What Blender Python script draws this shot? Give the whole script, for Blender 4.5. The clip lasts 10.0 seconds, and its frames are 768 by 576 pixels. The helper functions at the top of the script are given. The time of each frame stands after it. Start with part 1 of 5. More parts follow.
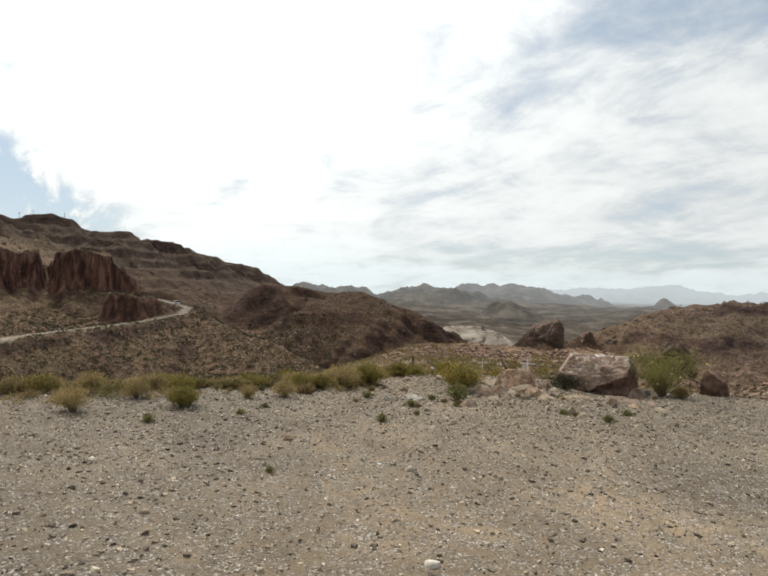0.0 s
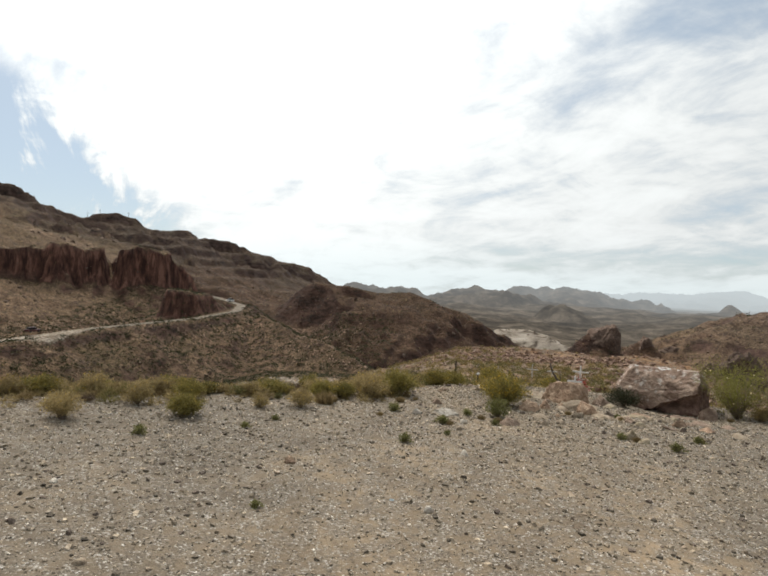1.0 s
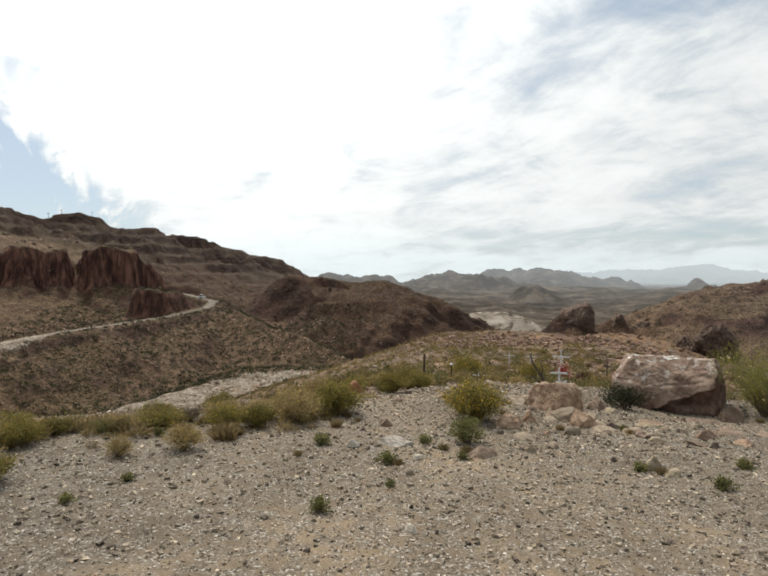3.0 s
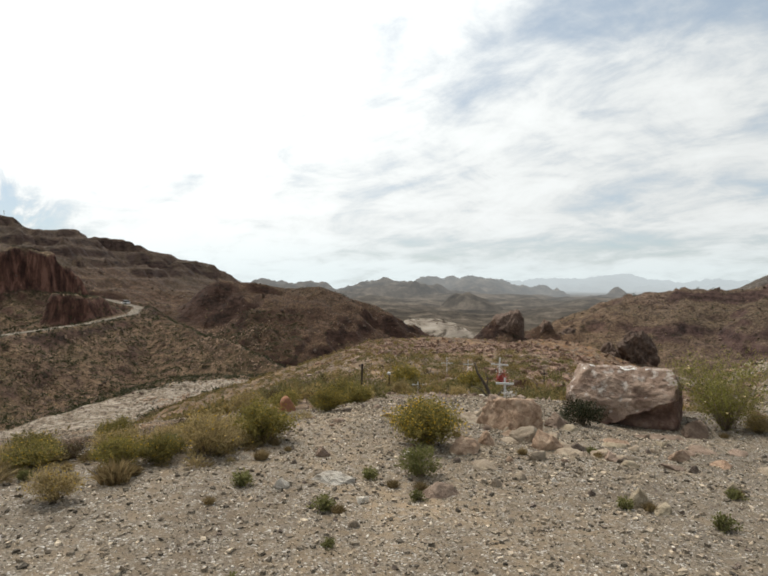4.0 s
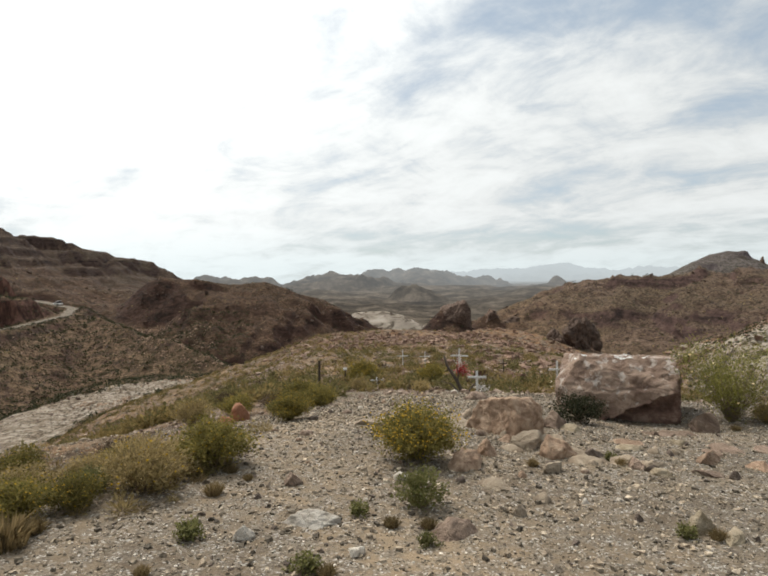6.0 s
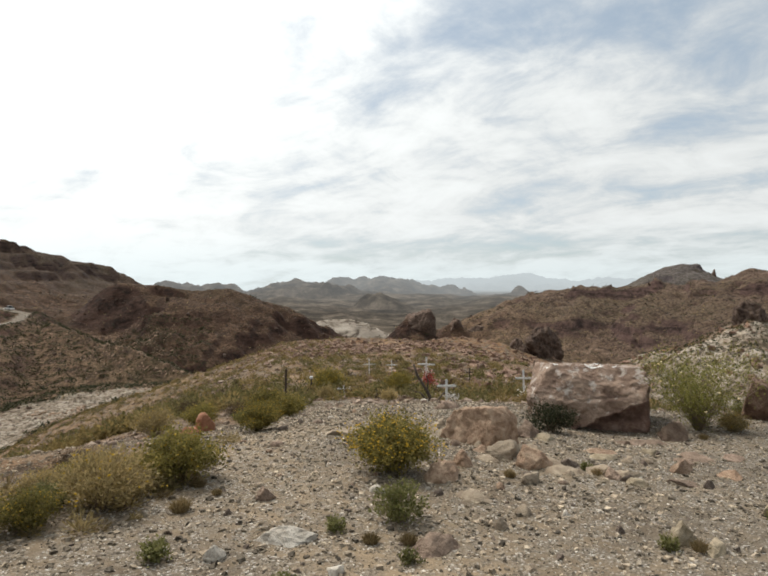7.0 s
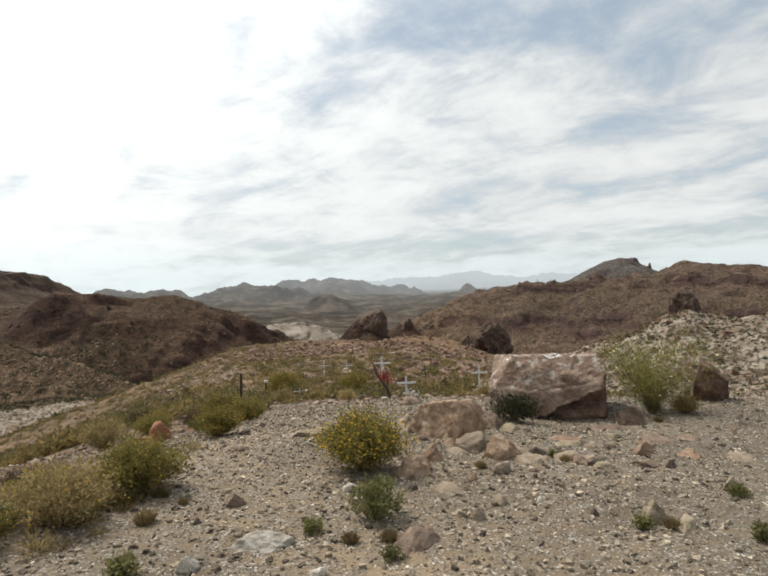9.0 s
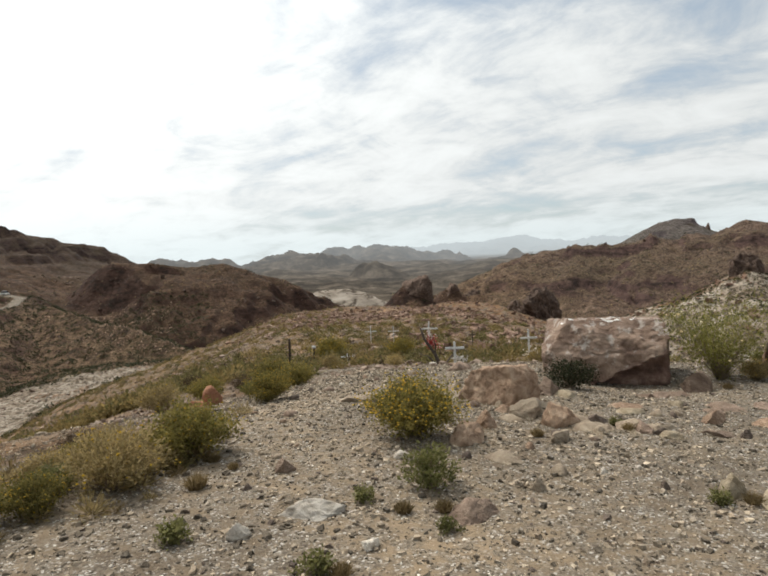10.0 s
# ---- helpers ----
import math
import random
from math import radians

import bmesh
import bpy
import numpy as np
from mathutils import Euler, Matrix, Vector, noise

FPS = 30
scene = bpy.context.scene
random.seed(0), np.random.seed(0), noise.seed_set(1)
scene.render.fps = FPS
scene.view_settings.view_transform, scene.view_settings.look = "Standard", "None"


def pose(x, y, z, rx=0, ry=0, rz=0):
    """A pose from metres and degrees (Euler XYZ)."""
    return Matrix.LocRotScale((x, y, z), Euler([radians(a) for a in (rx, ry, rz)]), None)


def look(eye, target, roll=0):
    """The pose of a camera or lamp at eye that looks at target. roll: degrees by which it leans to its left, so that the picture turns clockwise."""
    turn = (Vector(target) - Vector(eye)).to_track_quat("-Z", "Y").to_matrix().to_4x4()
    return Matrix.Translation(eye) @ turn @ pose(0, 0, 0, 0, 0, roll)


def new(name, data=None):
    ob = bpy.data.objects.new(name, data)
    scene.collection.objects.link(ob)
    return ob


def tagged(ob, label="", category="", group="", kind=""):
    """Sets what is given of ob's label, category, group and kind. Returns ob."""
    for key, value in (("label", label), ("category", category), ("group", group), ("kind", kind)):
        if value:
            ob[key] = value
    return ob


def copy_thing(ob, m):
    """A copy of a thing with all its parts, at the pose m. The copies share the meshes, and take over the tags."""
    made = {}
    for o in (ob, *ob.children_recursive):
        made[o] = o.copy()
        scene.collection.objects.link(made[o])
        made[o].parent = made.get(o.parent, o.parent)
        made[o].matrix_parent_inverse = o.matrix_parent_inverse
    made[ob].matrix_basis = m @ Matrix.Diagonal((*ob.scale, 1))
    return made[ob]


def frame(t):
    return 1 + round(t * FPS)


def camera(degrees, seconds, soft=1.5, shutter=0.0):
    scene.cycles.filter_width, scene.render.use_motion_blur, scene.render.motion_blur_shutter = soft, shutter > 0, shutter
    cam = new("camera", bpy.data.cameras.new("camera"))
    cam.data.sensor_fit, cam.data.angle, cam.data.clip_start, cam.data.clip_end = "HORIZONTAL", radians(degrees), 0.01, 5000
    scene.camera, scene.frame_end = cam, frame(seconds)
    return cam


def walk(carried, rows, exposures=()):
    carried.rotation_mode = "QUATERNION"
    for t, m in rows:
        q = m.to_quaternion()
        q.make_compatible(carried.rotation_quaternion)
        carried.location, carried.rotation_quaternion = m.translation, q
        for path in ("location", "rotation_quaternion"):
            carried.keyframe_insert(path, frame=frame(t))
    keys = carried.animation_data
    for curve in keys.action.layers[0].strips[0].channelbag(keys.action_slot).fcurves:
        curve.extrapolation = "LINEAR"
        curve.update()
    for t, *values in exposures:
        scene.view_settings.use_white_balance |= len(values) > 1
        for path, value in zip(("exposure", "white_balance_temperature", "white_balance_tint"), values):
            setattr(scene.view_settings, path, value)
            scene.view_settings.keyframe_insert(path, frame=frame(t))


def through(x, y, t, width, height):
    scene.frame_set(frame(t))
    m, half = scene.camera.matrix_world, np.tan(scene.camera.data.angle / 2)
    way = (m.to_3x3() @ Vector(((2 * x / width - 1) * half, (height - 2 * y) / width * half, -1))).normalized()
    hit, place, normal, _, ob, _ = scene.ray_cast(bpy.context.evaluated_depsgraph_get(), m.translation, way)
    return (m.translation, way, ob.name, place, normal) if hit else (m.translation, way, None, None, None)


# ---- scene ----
# camera and walk
cam = camera(69.03, 10.0, soft=1.9)
PATH = [
    (0, -0.000, 0.000, 1.600, 90.21, -1.57, 0.02),
    (0.5, 0.191, 0.422, 1.599, 90.62, -5.24, 3.29),
    (1, 0.246, 0.886, 1.596, 90.12, -2.53, 5.18),
    (1.5, 0.381, 1.520, 1.617, 91.81, 0.48, 4.64),
    (2, 0.502, 2.082, 1.579, 89.95, -0.50, 4.72),
    (2.2, 0.508, 2.300, 1.568, 90.43, 0.08, 3.73),
    (3.3, 0.610, 3.252, 1.558, 88.45, -0.17, 1.36),
    (3.5, 0.564, 3.475, 1.542, 88.35, -0.75, -0.98),
    (4, 0.533, 3.885, 1.511, 89.69, -0.32, -4.05),
    (4.5, 0.550, 4.099, 1.517, 88.84, 1.26, -0.89),
    (5, 0.442, 4.392, 1.490, 87.11, 2.35, -2.62),
    (5.5, 0.407, 4.696, 1.463, 88.21, -0.37, -6.46),
    (5.7, 0.395, 4.786, 1.447, 88.55, 0.43, -7.45),
    (6.8, 0.275, 5.050, 1.401, 89.80, -0.02, -13.90),
    (7, 0.291, 5.028, 1.413, 89.77, 0.32, -13.08),
    (7.5, 0.252, 5.050, 1.397, 90.79, -0.36, -17.56),
    (8, 0.215, 5.056, 1.400, 91.16, -0.40, -20.01),
    (8.5, 0.186, 5.047, 1.417, 91.02, -1.30, -21.98),
    (9, 0.192, 5.127, 1.366, 89.76, 2.01, -18.20),
    (9.5, 0.195, 5.222, 1.346, 87.11, 3.60, -14.83),
    (10, 0.217, 5.320, 1.329, 86.49, 2.88, -13.60),
]
walk(cam, [(t, pose(x, y, z, rx, ry, rz)) for t, x, y, z, rx, ry, rz in PATH])

# world, sun
SUN_AZ, SUN_EL = radians(-30), radians(56)
SUN = Vector((math.sin(SUN_AZ) * math.cos(SUN_EL), math.cos(SUN_AZ) * math.cos(SUN_EL), math.sin(SUN_EL)))


class Nodes:
    """A small builder for node trees."""

    def __init__(self, tree):
        self.tree = tree
        tree.nodes.clear()

    def add(self, kind, props=None, **inputs):
        node = self.tree.nodes.new(kind)
        for key, value in (props or {}).items():
            setattr(node, key, value)
        for key, value in inputs.items():
            self.put(node, key, value)
        return node

    def put(self, node, key, value):
        key = key.replace("_", " ")
        socket = node.inputs[int(key[1:])] if key[0] == "i" and key[1:].isdigit() else node.inputs[key]
        if isinstance(value, bpy.types.NodeSocket):
            self.tree.links.new(value, socket)
        elif isinstance(value, bpy.types.Node):
            self.tree.links.new(value.outputs[0], socket)
        else:
            socket.default_value = value

    def math(self, op, a, b=0.0, clamp=False):
        return self.add("ShaderNodeMath", {"operation": op, "use_clamp": clamp}, i0=a, i1=b).outputs[0]

    def vec(self, op, a, b=(0, 0, 0)):
        node = self.add("ShaderNodeVectorMath", {"operation": op}, i0=a, i1=b)
        return node.outputs["Value"] if op in ("DOT_PRODUCT", "LENGTH") else node.outputs[0]

    def noise(self, vector, scale, detail=4.0, rough=0.55, distort=0.0):
        return self.add("ShaderNodeTexNoise", None, Vector=vector, Scale=scale, Detail=detail, Roughness=rough, Distortion=distort).outputs[0]

    def ramp(self, value, stops):
        node = self.add("ShaderNodeValToRGB", None, Fac=value)
        while len(node.color_ramp.elements) < len(stops):
            node.color_ramp.elements.new(0.5)
        for element, (place, colour) in zip(node.color_ramp.elements, stops):
            element.position = place
            element.color = (*colour, 1) if len(colour) == 3 else colour
        return node.outputs[0]

    def span(self, value, a, b, c=0.0, d=1.0):
        return self.add("ShaderNodeMapRange", {"interpolation_type": "SMOOTHSTEP"}, i0=value, i1=a, i2=b, i3=c, i4=d).outputs[0]

    def mix(self, fac, a, b, blend="MIX"):
        return self.add("ShaderNodeMix", {"data_type": "RGBA", "blend_type": blend}, i0=fac, i6=a, i7=b).outputs[2]

    def bump(self, height, strength, distance, normal=None):
        node = self.add("ShaderNodeBump", None, Height=height, Strength=strength, Distance=distance)
        if normal is not None:
            self.put(node, "Normal", normal)
        return node.outputs[0]

    def surface(self, colour, rough=0.9, normal=None, **more):
        node = self.add("ShaderNodeBsdfPrincipled", None, **{"Base_Color": colour, "Roughness": rough, **more})
        if normal is not None:
            self.put(node, "Normal", normal)
        return node.outputs[0]

    def finish(self, shader, kind="ShaderNodeOutputMaterial"):
        self.add(kind, None, Surface=shader)


def make_world():
    world = bpy.data.worlds.new("sky")
    world.use_nodes = True
    scene.world = world
    n = Nodes(world.node_tree)
    way = n.add("ShaderNodeTexCoord").outputs["Generated"]
    sky = n.add("ShaderNodeTexSky", {"sky_type": "NISHITA", "sun_disc": False, "sun_elevation": SUN_EL, "sun_rotation": SUN_AZ % math.tau, "altitude": 1000.0, "dust_density": 2.0})
    part = n.add("ShaderNodeSeparateXYZ", None, Vector=way)
    up = n.math("MAXIMUM", part.outputs["Z"], 0.0)
    lift = n.math("ADD", up, 0.22)
    flat = n.add("ShaderNodeCombineXYZ", None, X=n.math("DIVIDE", part.outputs["X"], lift), Y=n.math("DIVIDE", part.outputs["Y"], lift), Z=0.0).outputs[0]
    turned = n.add("ShaderNodeMapping", None, Vector=flat, Rotation=(0, 0, radians(58))).outputs[0]
    long = n.vec("MULTIPLY", turned, (0.62, 1.1, 1))
    streak = n.noise(long, 1.6, 8.0, 0.6, 0.5)
    dapple = n.noise(n.vec("ADD", flat, (5.2, 1.3, 0)), 3.4, 8.0, 0.62, 0.5)
    patch = n.noise(n.vec("ADD", flat, (3.1, 1.7, 0)), 0.55, 2.0, 0.5)
    near_sun = n.vec("DOT_PRODUCT", way, tuple(SUN))
    glow = n.math("POWER", n.math("MAXIMUM", near_sun, 0.0), 4.0)
    thick = n.math("ADD", n.math("MULTIPLY", streak, 0.66), n.math("MULTIPLY", dapple, 0.44))
    thick = n.math("ADD", thick, n.math("MULTIPLY", patch, 0.2))
    thick = n.math("ADD", thick, n.math("MULTIPLY", glow, 0.32))
    # the veil opens low in the north-west, thins high in the east and in a band over the far valley
    low_west = n.math("ADD", n.math("ADD", part.outputs["X"], 0.31), n.math("MULTIPLY", part.outputs["Z"], 0.95))
    thick = n.math("SUBTRACT", thick, n.math("MULTIPLY", n.math("MULTIPLY", n.span(low_west, 0.04, -0.15, 0.0, 0.6), n.span(n.noise(n.vec("MULTIPLY", turned, (0.5, 2.6, 1)), 2.6, 7.0, 0.62, 0.4), 0.36, 0.6, 0.25, 1.0)), n.span(up, 0.36, 0.26)))
    thick = n.math("SUBTRACT", thick, n.math("MULTIPLY", n.span(up, 0.2, 0.42), n.span(part.outputs["X"], 0.0, 0.4, 0.03, 0.14)))
    band = n.math("MULTIPLY", n.span(up, 0.03, 0.055), n.span(up, 0.10, 0.07))
    thick = n.math("SUBTRACT", thick, n.math("MULTIPLY", band, n.span(part.outputs["X"], -0.15, 0.2, 0.0, 0.13)))
    thick = n.math("SUBTRACT", thick, 0.035)
    thick = n.math("ADD", thick, n.span(up, 0.02, 0.2, 0.12, 0.0))
    cloud = n.span(thick, 0.42, 0.68, 0.2, 1.0)
    light = n.math("ADD", 0.80, n.math("MULTIPLY", glow, 1.2))
    light = n.math("MULTIPLY", light, n.span(thick, 0.5, 0.8, 0.88, 1.12))
    white = n.mix(n.span(up, 0.0, 0.12), (0.85, 0.935, 0.945, 1), (0.955, 0.985, 0.98, 1))
    clear = n.add("ShaderNodeBackground", None, Color=n.mix(0.4, sky, (4.2, 5.4, 5.9, 1)), Strength=0.11).outputs[0]
    veil = n.add("ShaderNodeBackground", None, Color=white, Strength=light).outputs[0]
    n.finish(n.add("ShaderNodeMixShader", None, i0=cloud, i1=clear, i2=veil).outputs[0], "ShaderNodeOutputWorld")


make_world()
sun = bpy.data.lights.new("sun", "SUN")
sun.energy, sun.angle, sun.color = 3.2, radians(3), (1.0, 0.933, 0.835)
new("sun", sun).matrix_world = look(SUN * 50, (0, 0, 0))


# materials
def material(name):
    mat = bpy.data.materials.new(name)
    mat.use_nodes = True
    return mat, Nodes(mat.node_tree)


def place_of(n):
    return n.add("ShaderNodeNewGeometry").outputs["Position"]


def ground_material():
    """Gravel pad near by, brown desert soil, scree and dark rock on the steep parts."""
    mat, n = material("desert_ground")
    geo = n.add("ShaderNodeNewGeometry")
    where = geo.outputs["Position"]
    big = n.noise(where, 0.02, 6.0, 0.6)
    mid = n.noise(where, 0.22, 7.0, 0.68)
    fine = n.noise(where, 9.0, 6.0, 0.72)
    speck = n.noise(where, 1.1, 5.0, 0.78)
    grit = n.add("ShaderNodeTexVoronoi", None, Vector=where, Scale=85.0)
    mask = n.add("ShaderNodeAttribute", {"attribute_name": "cover"})
    masks = n.add("ShaderNodeSeparateColor", None, Color=mask.outputs["Color"])
    # gravel of the pull-out
    gravel = n.ramp(n.noise(where, 0.75, 7.0, 0.68, 0.5), [(0.36, (0.100, 0.082, 0.062)), (0.5, (0.148, 0.123, 0.092)), (0.64, (0.235, 0.192, 0.139))])
    # tan middle strip and greyer sides, the sides also darkened for lens fall-off
    spread = n.math("ADD", n.add("ShaderNodeSeparateXYZ", None, Vector=where).outputs["X"], n.math("MULTIPLY", n.math("SUBTRACT", n.noise(where, 0.45, 5.0, 0.6), 0.5), 5.5))
    worn = n.math("MULTIPLY", n.span(spread, -1.6, -0.1), n.span(spread, 3.6, 1.8))
    gravel = n.mix(worn, n.mix(1.0, gravel, (0.82, 0.77, 0.72, 1), "MULTIPLY"), n.mix(1.0, gravel, (1.2, 1.08, 0.94, 1), "MULTIPLY"))
    chip = n.add("ShaderNodeSeparateColor", None, Color=grit.outputs["Color"]).outputs[0]
    stone = n.ramp(chip, [(0.0, (0.05, 0.042, 0.035)), (0.45, (0.14, 0.118, 0.092)), (0.85, (0.235, 0.205, 0.165)), (0.97, (0.48, 0.46, 0.42))])
    gravel = n.mix(n.span(fine, 0.4, 0.58, 0.1, 0.75), gravel, stone)
    # soil and scree of the hills
    soil = n.ramp(mid, [(0.34, (0.055, 0.034, 0.02)), (0.47, (0.108, 0.067, 0.039)), (0.56, (0.15, 0.096, 0.056)), (0.68, (0.22, 0.15, 0.092))])
    soil = n.mix(n.math("MULTIPLY", n.span(big, 0.45, 0.62), 0.6), soil, (0.105, 0.074, 0.036, 1))
    soil = n.mix(n.span(speck, 0.535, 0.56, 0.0, 0.8), soil, (0.026, 0.018, 0.011, 1))
    soil = n.mix(n.span(speck, 0.43, 0.40, 0.0, 0.6), soil, (0.27, 0.19, 0.125, 1))
    slope = n.add("ShaderNodeSeparateXYZ", None, Vector=geo.outputs["Normal"]).outputs["Z"]
    layers = n.noise(n.vec("MULTIPLY", where, (0.05, 0.05, 0.3)), 1.0, 7.0, 0.7, 1.2)
    broken = n.noise(where, 0.45, 8.0, 0.76)
    rock = n.ramp(n.math("ADD", n.math("MULTIPLY", layers, 0.45), n.math("MULTIPLY", broken, 0.55)), [(0.42, (0.034, 0.022, 0.017)), (0.5, (0.085, 0.05, 0.035)), (0.62, (0.14, 0.085, 0.06))])
    wild = n.mix(n.span(slope, 0.88, 0.68), soil, rock)
    wild = n.mix(n.math("MULTIPLY", n.span(layers, 0.47, 0.40), n.span(broken, 0.55, 0.42, 0.0, 0.6)), wild, (0.03, 0.02, 0.015, 1))
    spot = n.add("ShaderNodeSeparateXYZ", None, Vector=where)
    # dark rock beyond the ravine, with its slopes' shade put into the colour
    shaken = n.math("MULTIPLY", n.math("SUBTRACT", big, 0.5), 120.0)
    volcanic_shade = n.math("MULTIPLY", n.span(n.math("ADD", spot.outputs["X"], shaken), 110.0, 75.0), n.span(n.math("ADD", spot.outputs["Y"], n.math("MULTIPLY", spot.outputs["X"], 1.055)), 165.0, 195.0))
    wild = n.mix(volcanic_shade, wild, n.mix(1.0, wild, (0.56, 0.50, 0.48, 1), "MULTIPLY"))
    # mesa rock greyed further, with distance haze put into the colour
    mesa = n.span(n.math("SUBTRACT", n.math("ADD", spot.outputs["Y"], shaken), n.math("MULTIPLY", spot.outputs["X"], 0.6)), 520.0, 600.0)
    wild = n.mix(mesa, wild, n.mix(1.0, wild, n.mix(volcanic_shade, (0.48, 0.47, 0.49, 1), (0.82, 0.92, 1.04, 1)), "MULTIPLY"))
    # far dome tinted blue-grey, distance haze put into its colour
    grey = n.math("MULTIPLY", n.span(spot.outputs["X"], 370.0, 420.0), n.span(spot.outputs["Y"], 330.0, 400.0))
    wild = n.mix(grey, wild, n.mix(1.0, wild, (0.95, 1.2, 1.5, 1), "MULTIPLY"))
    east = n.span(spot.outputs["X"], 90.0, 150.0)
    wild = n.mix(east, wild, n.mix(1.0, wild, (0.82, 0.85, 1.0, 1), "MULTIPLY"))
    # red-brown earth of the spur
    ruddy = n.math("MULTIPLY", n.span(spot.outputs["Y"], 45.0, 75.0), n.span(spot.outputs["X"], -15.0, 12.0))
    wild = n.mix(n.span(spot.outputs["Y"], 150.0, 115.0), wild, n.mix(1.0, wild, n.mix(ruddy, (1.28, 1.2, 1.08, 1), (1.28, 1.1, 0.93, 1)), "MULTIPLY"))
    pale = n.ramp(n.noise(where, 0.35, 7.0, 0.72), [(0.38, (0.15, 0.112, 0.076)), (0.48, (0.25, 0.2, 0.15)), (0.6, (0.37, 0.32, 0.255))])
    pale = n.mix(n.span(speck, 0.5, 0.56, 0.0, 0.85), pale, (0.06, 0.045, 0.028, 1))
    tailings = n.ramp(n.noise(n.vec("MULTIPLY", where, (0.07, 0.02, 0.22)), 1.0, 7.0, 0.68, 0.8), [(0.40, (0.09, 0.07, 0.052)), (0.46, (0.25, 0.21, 0.165)), (0.54, (0.30, 0.255, 0.205)), (0.66, (0.40, 0.35, 0.29))])
    pale = n.mix(n.span(spot.outputs["Y"], 330.0, 350.0), pale, tailings)
    edge = n.math("MULTIPLY", n.math("SUBTRACT", n.noise(where, 1.3, 6.0, 0.7), 0.5), 1.1)
    colour = n.mix(n.span(n.math("ADD", masks.outputs[0], edge), 0.35, 0.65), wild, gravel)
    colour = n.mix(n.span(n.math("ADD", masks.outputs[1], edge), 0.4, 0.6), colour, pale)
    columns = n.noise(n.vec("MULTIPLY", where, (0.35, 0.35, 0.03)), 1.0, 5.0, 0.68)
    red = n.ramp(columns, [(0.4, (0.035, 0.017, 0.013)), (0.52, (0.10, 0.048, 0.034)), (0.62, (0.19, 0.098, 0.07))])
    colour = n.mix(n.math("MULTIPLY", masks.outputs[2], n.span(slope, 0.85, 0.55)), colour, red)
    wildness = n.math("SUBTRACT", 1.0, masks.outputs[0], True)
    lump = n.math("ADD", n.math("MULTIPLY", fine, 0.5), n.math("MULTIPLY", grit.outputs["Distance"], -0.5))
    coarse = n.math("MULTIPLY", n.math("ADD", n.math("MULTIPLY", speck, 0.5), n.math("MULTIPLY", mid, 2.0)), wildness)
    normal = n.bump(lump, 0.7, 0.014, n.bump(coarse, 1.0, 0.8))
    n.finish(n.surface(colour, 0.95, normal, Specular_IOR_Level=0.15))
    return mat


def backdrop_material():
    """Far desert ranges, with bright dusty haze put in as emission by distance."""
    mat, n = material("far_desert_haze")
    where = place_of(n)
    land = n.ramp(n.noise(where, 0.014, 9.0, 0.76), [(0.38, (0.022, 0.018, 0.014)), (0.5, (0.06, 0.049, 0.037)), (0.66, (0.16, 0.13, 0.1))])
    part = n.add("ShaderNodeSeparateXYZ", None, Vector=where)
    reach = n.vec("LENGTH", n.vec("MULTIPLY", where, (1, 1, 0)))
    # emission stands in for lit haze, stronger and bluer farther off
    haze_share = n.math("POWER", n.span(reach, 400.0, 5200.0, 0.0, 1.0), 0.9)
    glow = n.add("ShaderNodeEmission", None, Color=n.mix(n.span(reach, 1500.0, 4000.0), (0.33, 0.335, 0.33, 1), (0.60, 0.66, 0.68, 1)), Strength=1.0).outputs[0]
    n.finish(n.add("ShaderNodeMixShader", None, i0=haze_share, i1=n.surface(land, 1.0, Specular_IOR_Level=0.0), i2=glow).outputs[0])
    return mat


def stone_material(name, dark, mid, light, scale=3.0, bump=0.02, spread=0.22):
    mat, n = material(name)
    where = n.add("ShaderNodeTexCoord").outputs["Object"]
    tone = n.noise(where, scale, 8.0, 0.68, 0.4)
    colour = n.ramp(tone, [(0.36, dark), (0.5, mid), (0.63, light)])
    chance = n.add("ShaderNodeObjectInfo").outputs["Random"]
    isle = n.add("ShaderNodeNewGeometry").outputs["Random Per Island"]
    colour = n.mix(1.0, colour, n.ramp(n.math("FRACT", n.math("ADD", chance, isle)), [(0.0, (1 - spread, 1 - spread, 1 - spread)), (0.6, (1, 1, 1)), (1.0, (1 + spread, 1 + spread, 1 + spread))]), "MULTIPLY")
    rough = n.noise(where, scale * 9, 6.0, 0.7)
    normal = n.bump(rough, 1.0, bump * 0.7, n.bump(tone, 1.0, bump * 2))
    n.finish(n.surface(colour, 0.88, normal, Specular_IOR_Level=0.25))
    return mat


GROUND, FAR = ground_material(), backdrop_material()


# land
def hashed(ix, iy, seed):
    """Repeatable numbers from 0 to 1 at whole places."""
    h = (ix.astype(np.int64) * 374761393 + iy.astype(np.int64) * 668265263 + seed * 974634777) & 0x7FFFFFFF
    h = ((h ^ (h >> 13)) * 1274126177) & 0x7FFFFFFF
    return ((h ^ (h >> 16)) & 0xFFFFF) / 0xFFFFF


def value_noise(x, y, seed=0):
    ix, iy = np.floor(x), np.floor(y)
    u, v = x - ix, y - iy
    u, v = u * u * (3 - 2 * u), v * v * (3 - 2 * v)
    a, b = hashed(ix, iy, seed), hashed(ix + 1, iy, seed)
    c, d = hashed(ix, iy + 1, seed), hashed(ix + 1, iy + 1, seed)
    return (a + (b - a) * u) * (1 - v) + (c + (d - c) * u) * v - 0.5


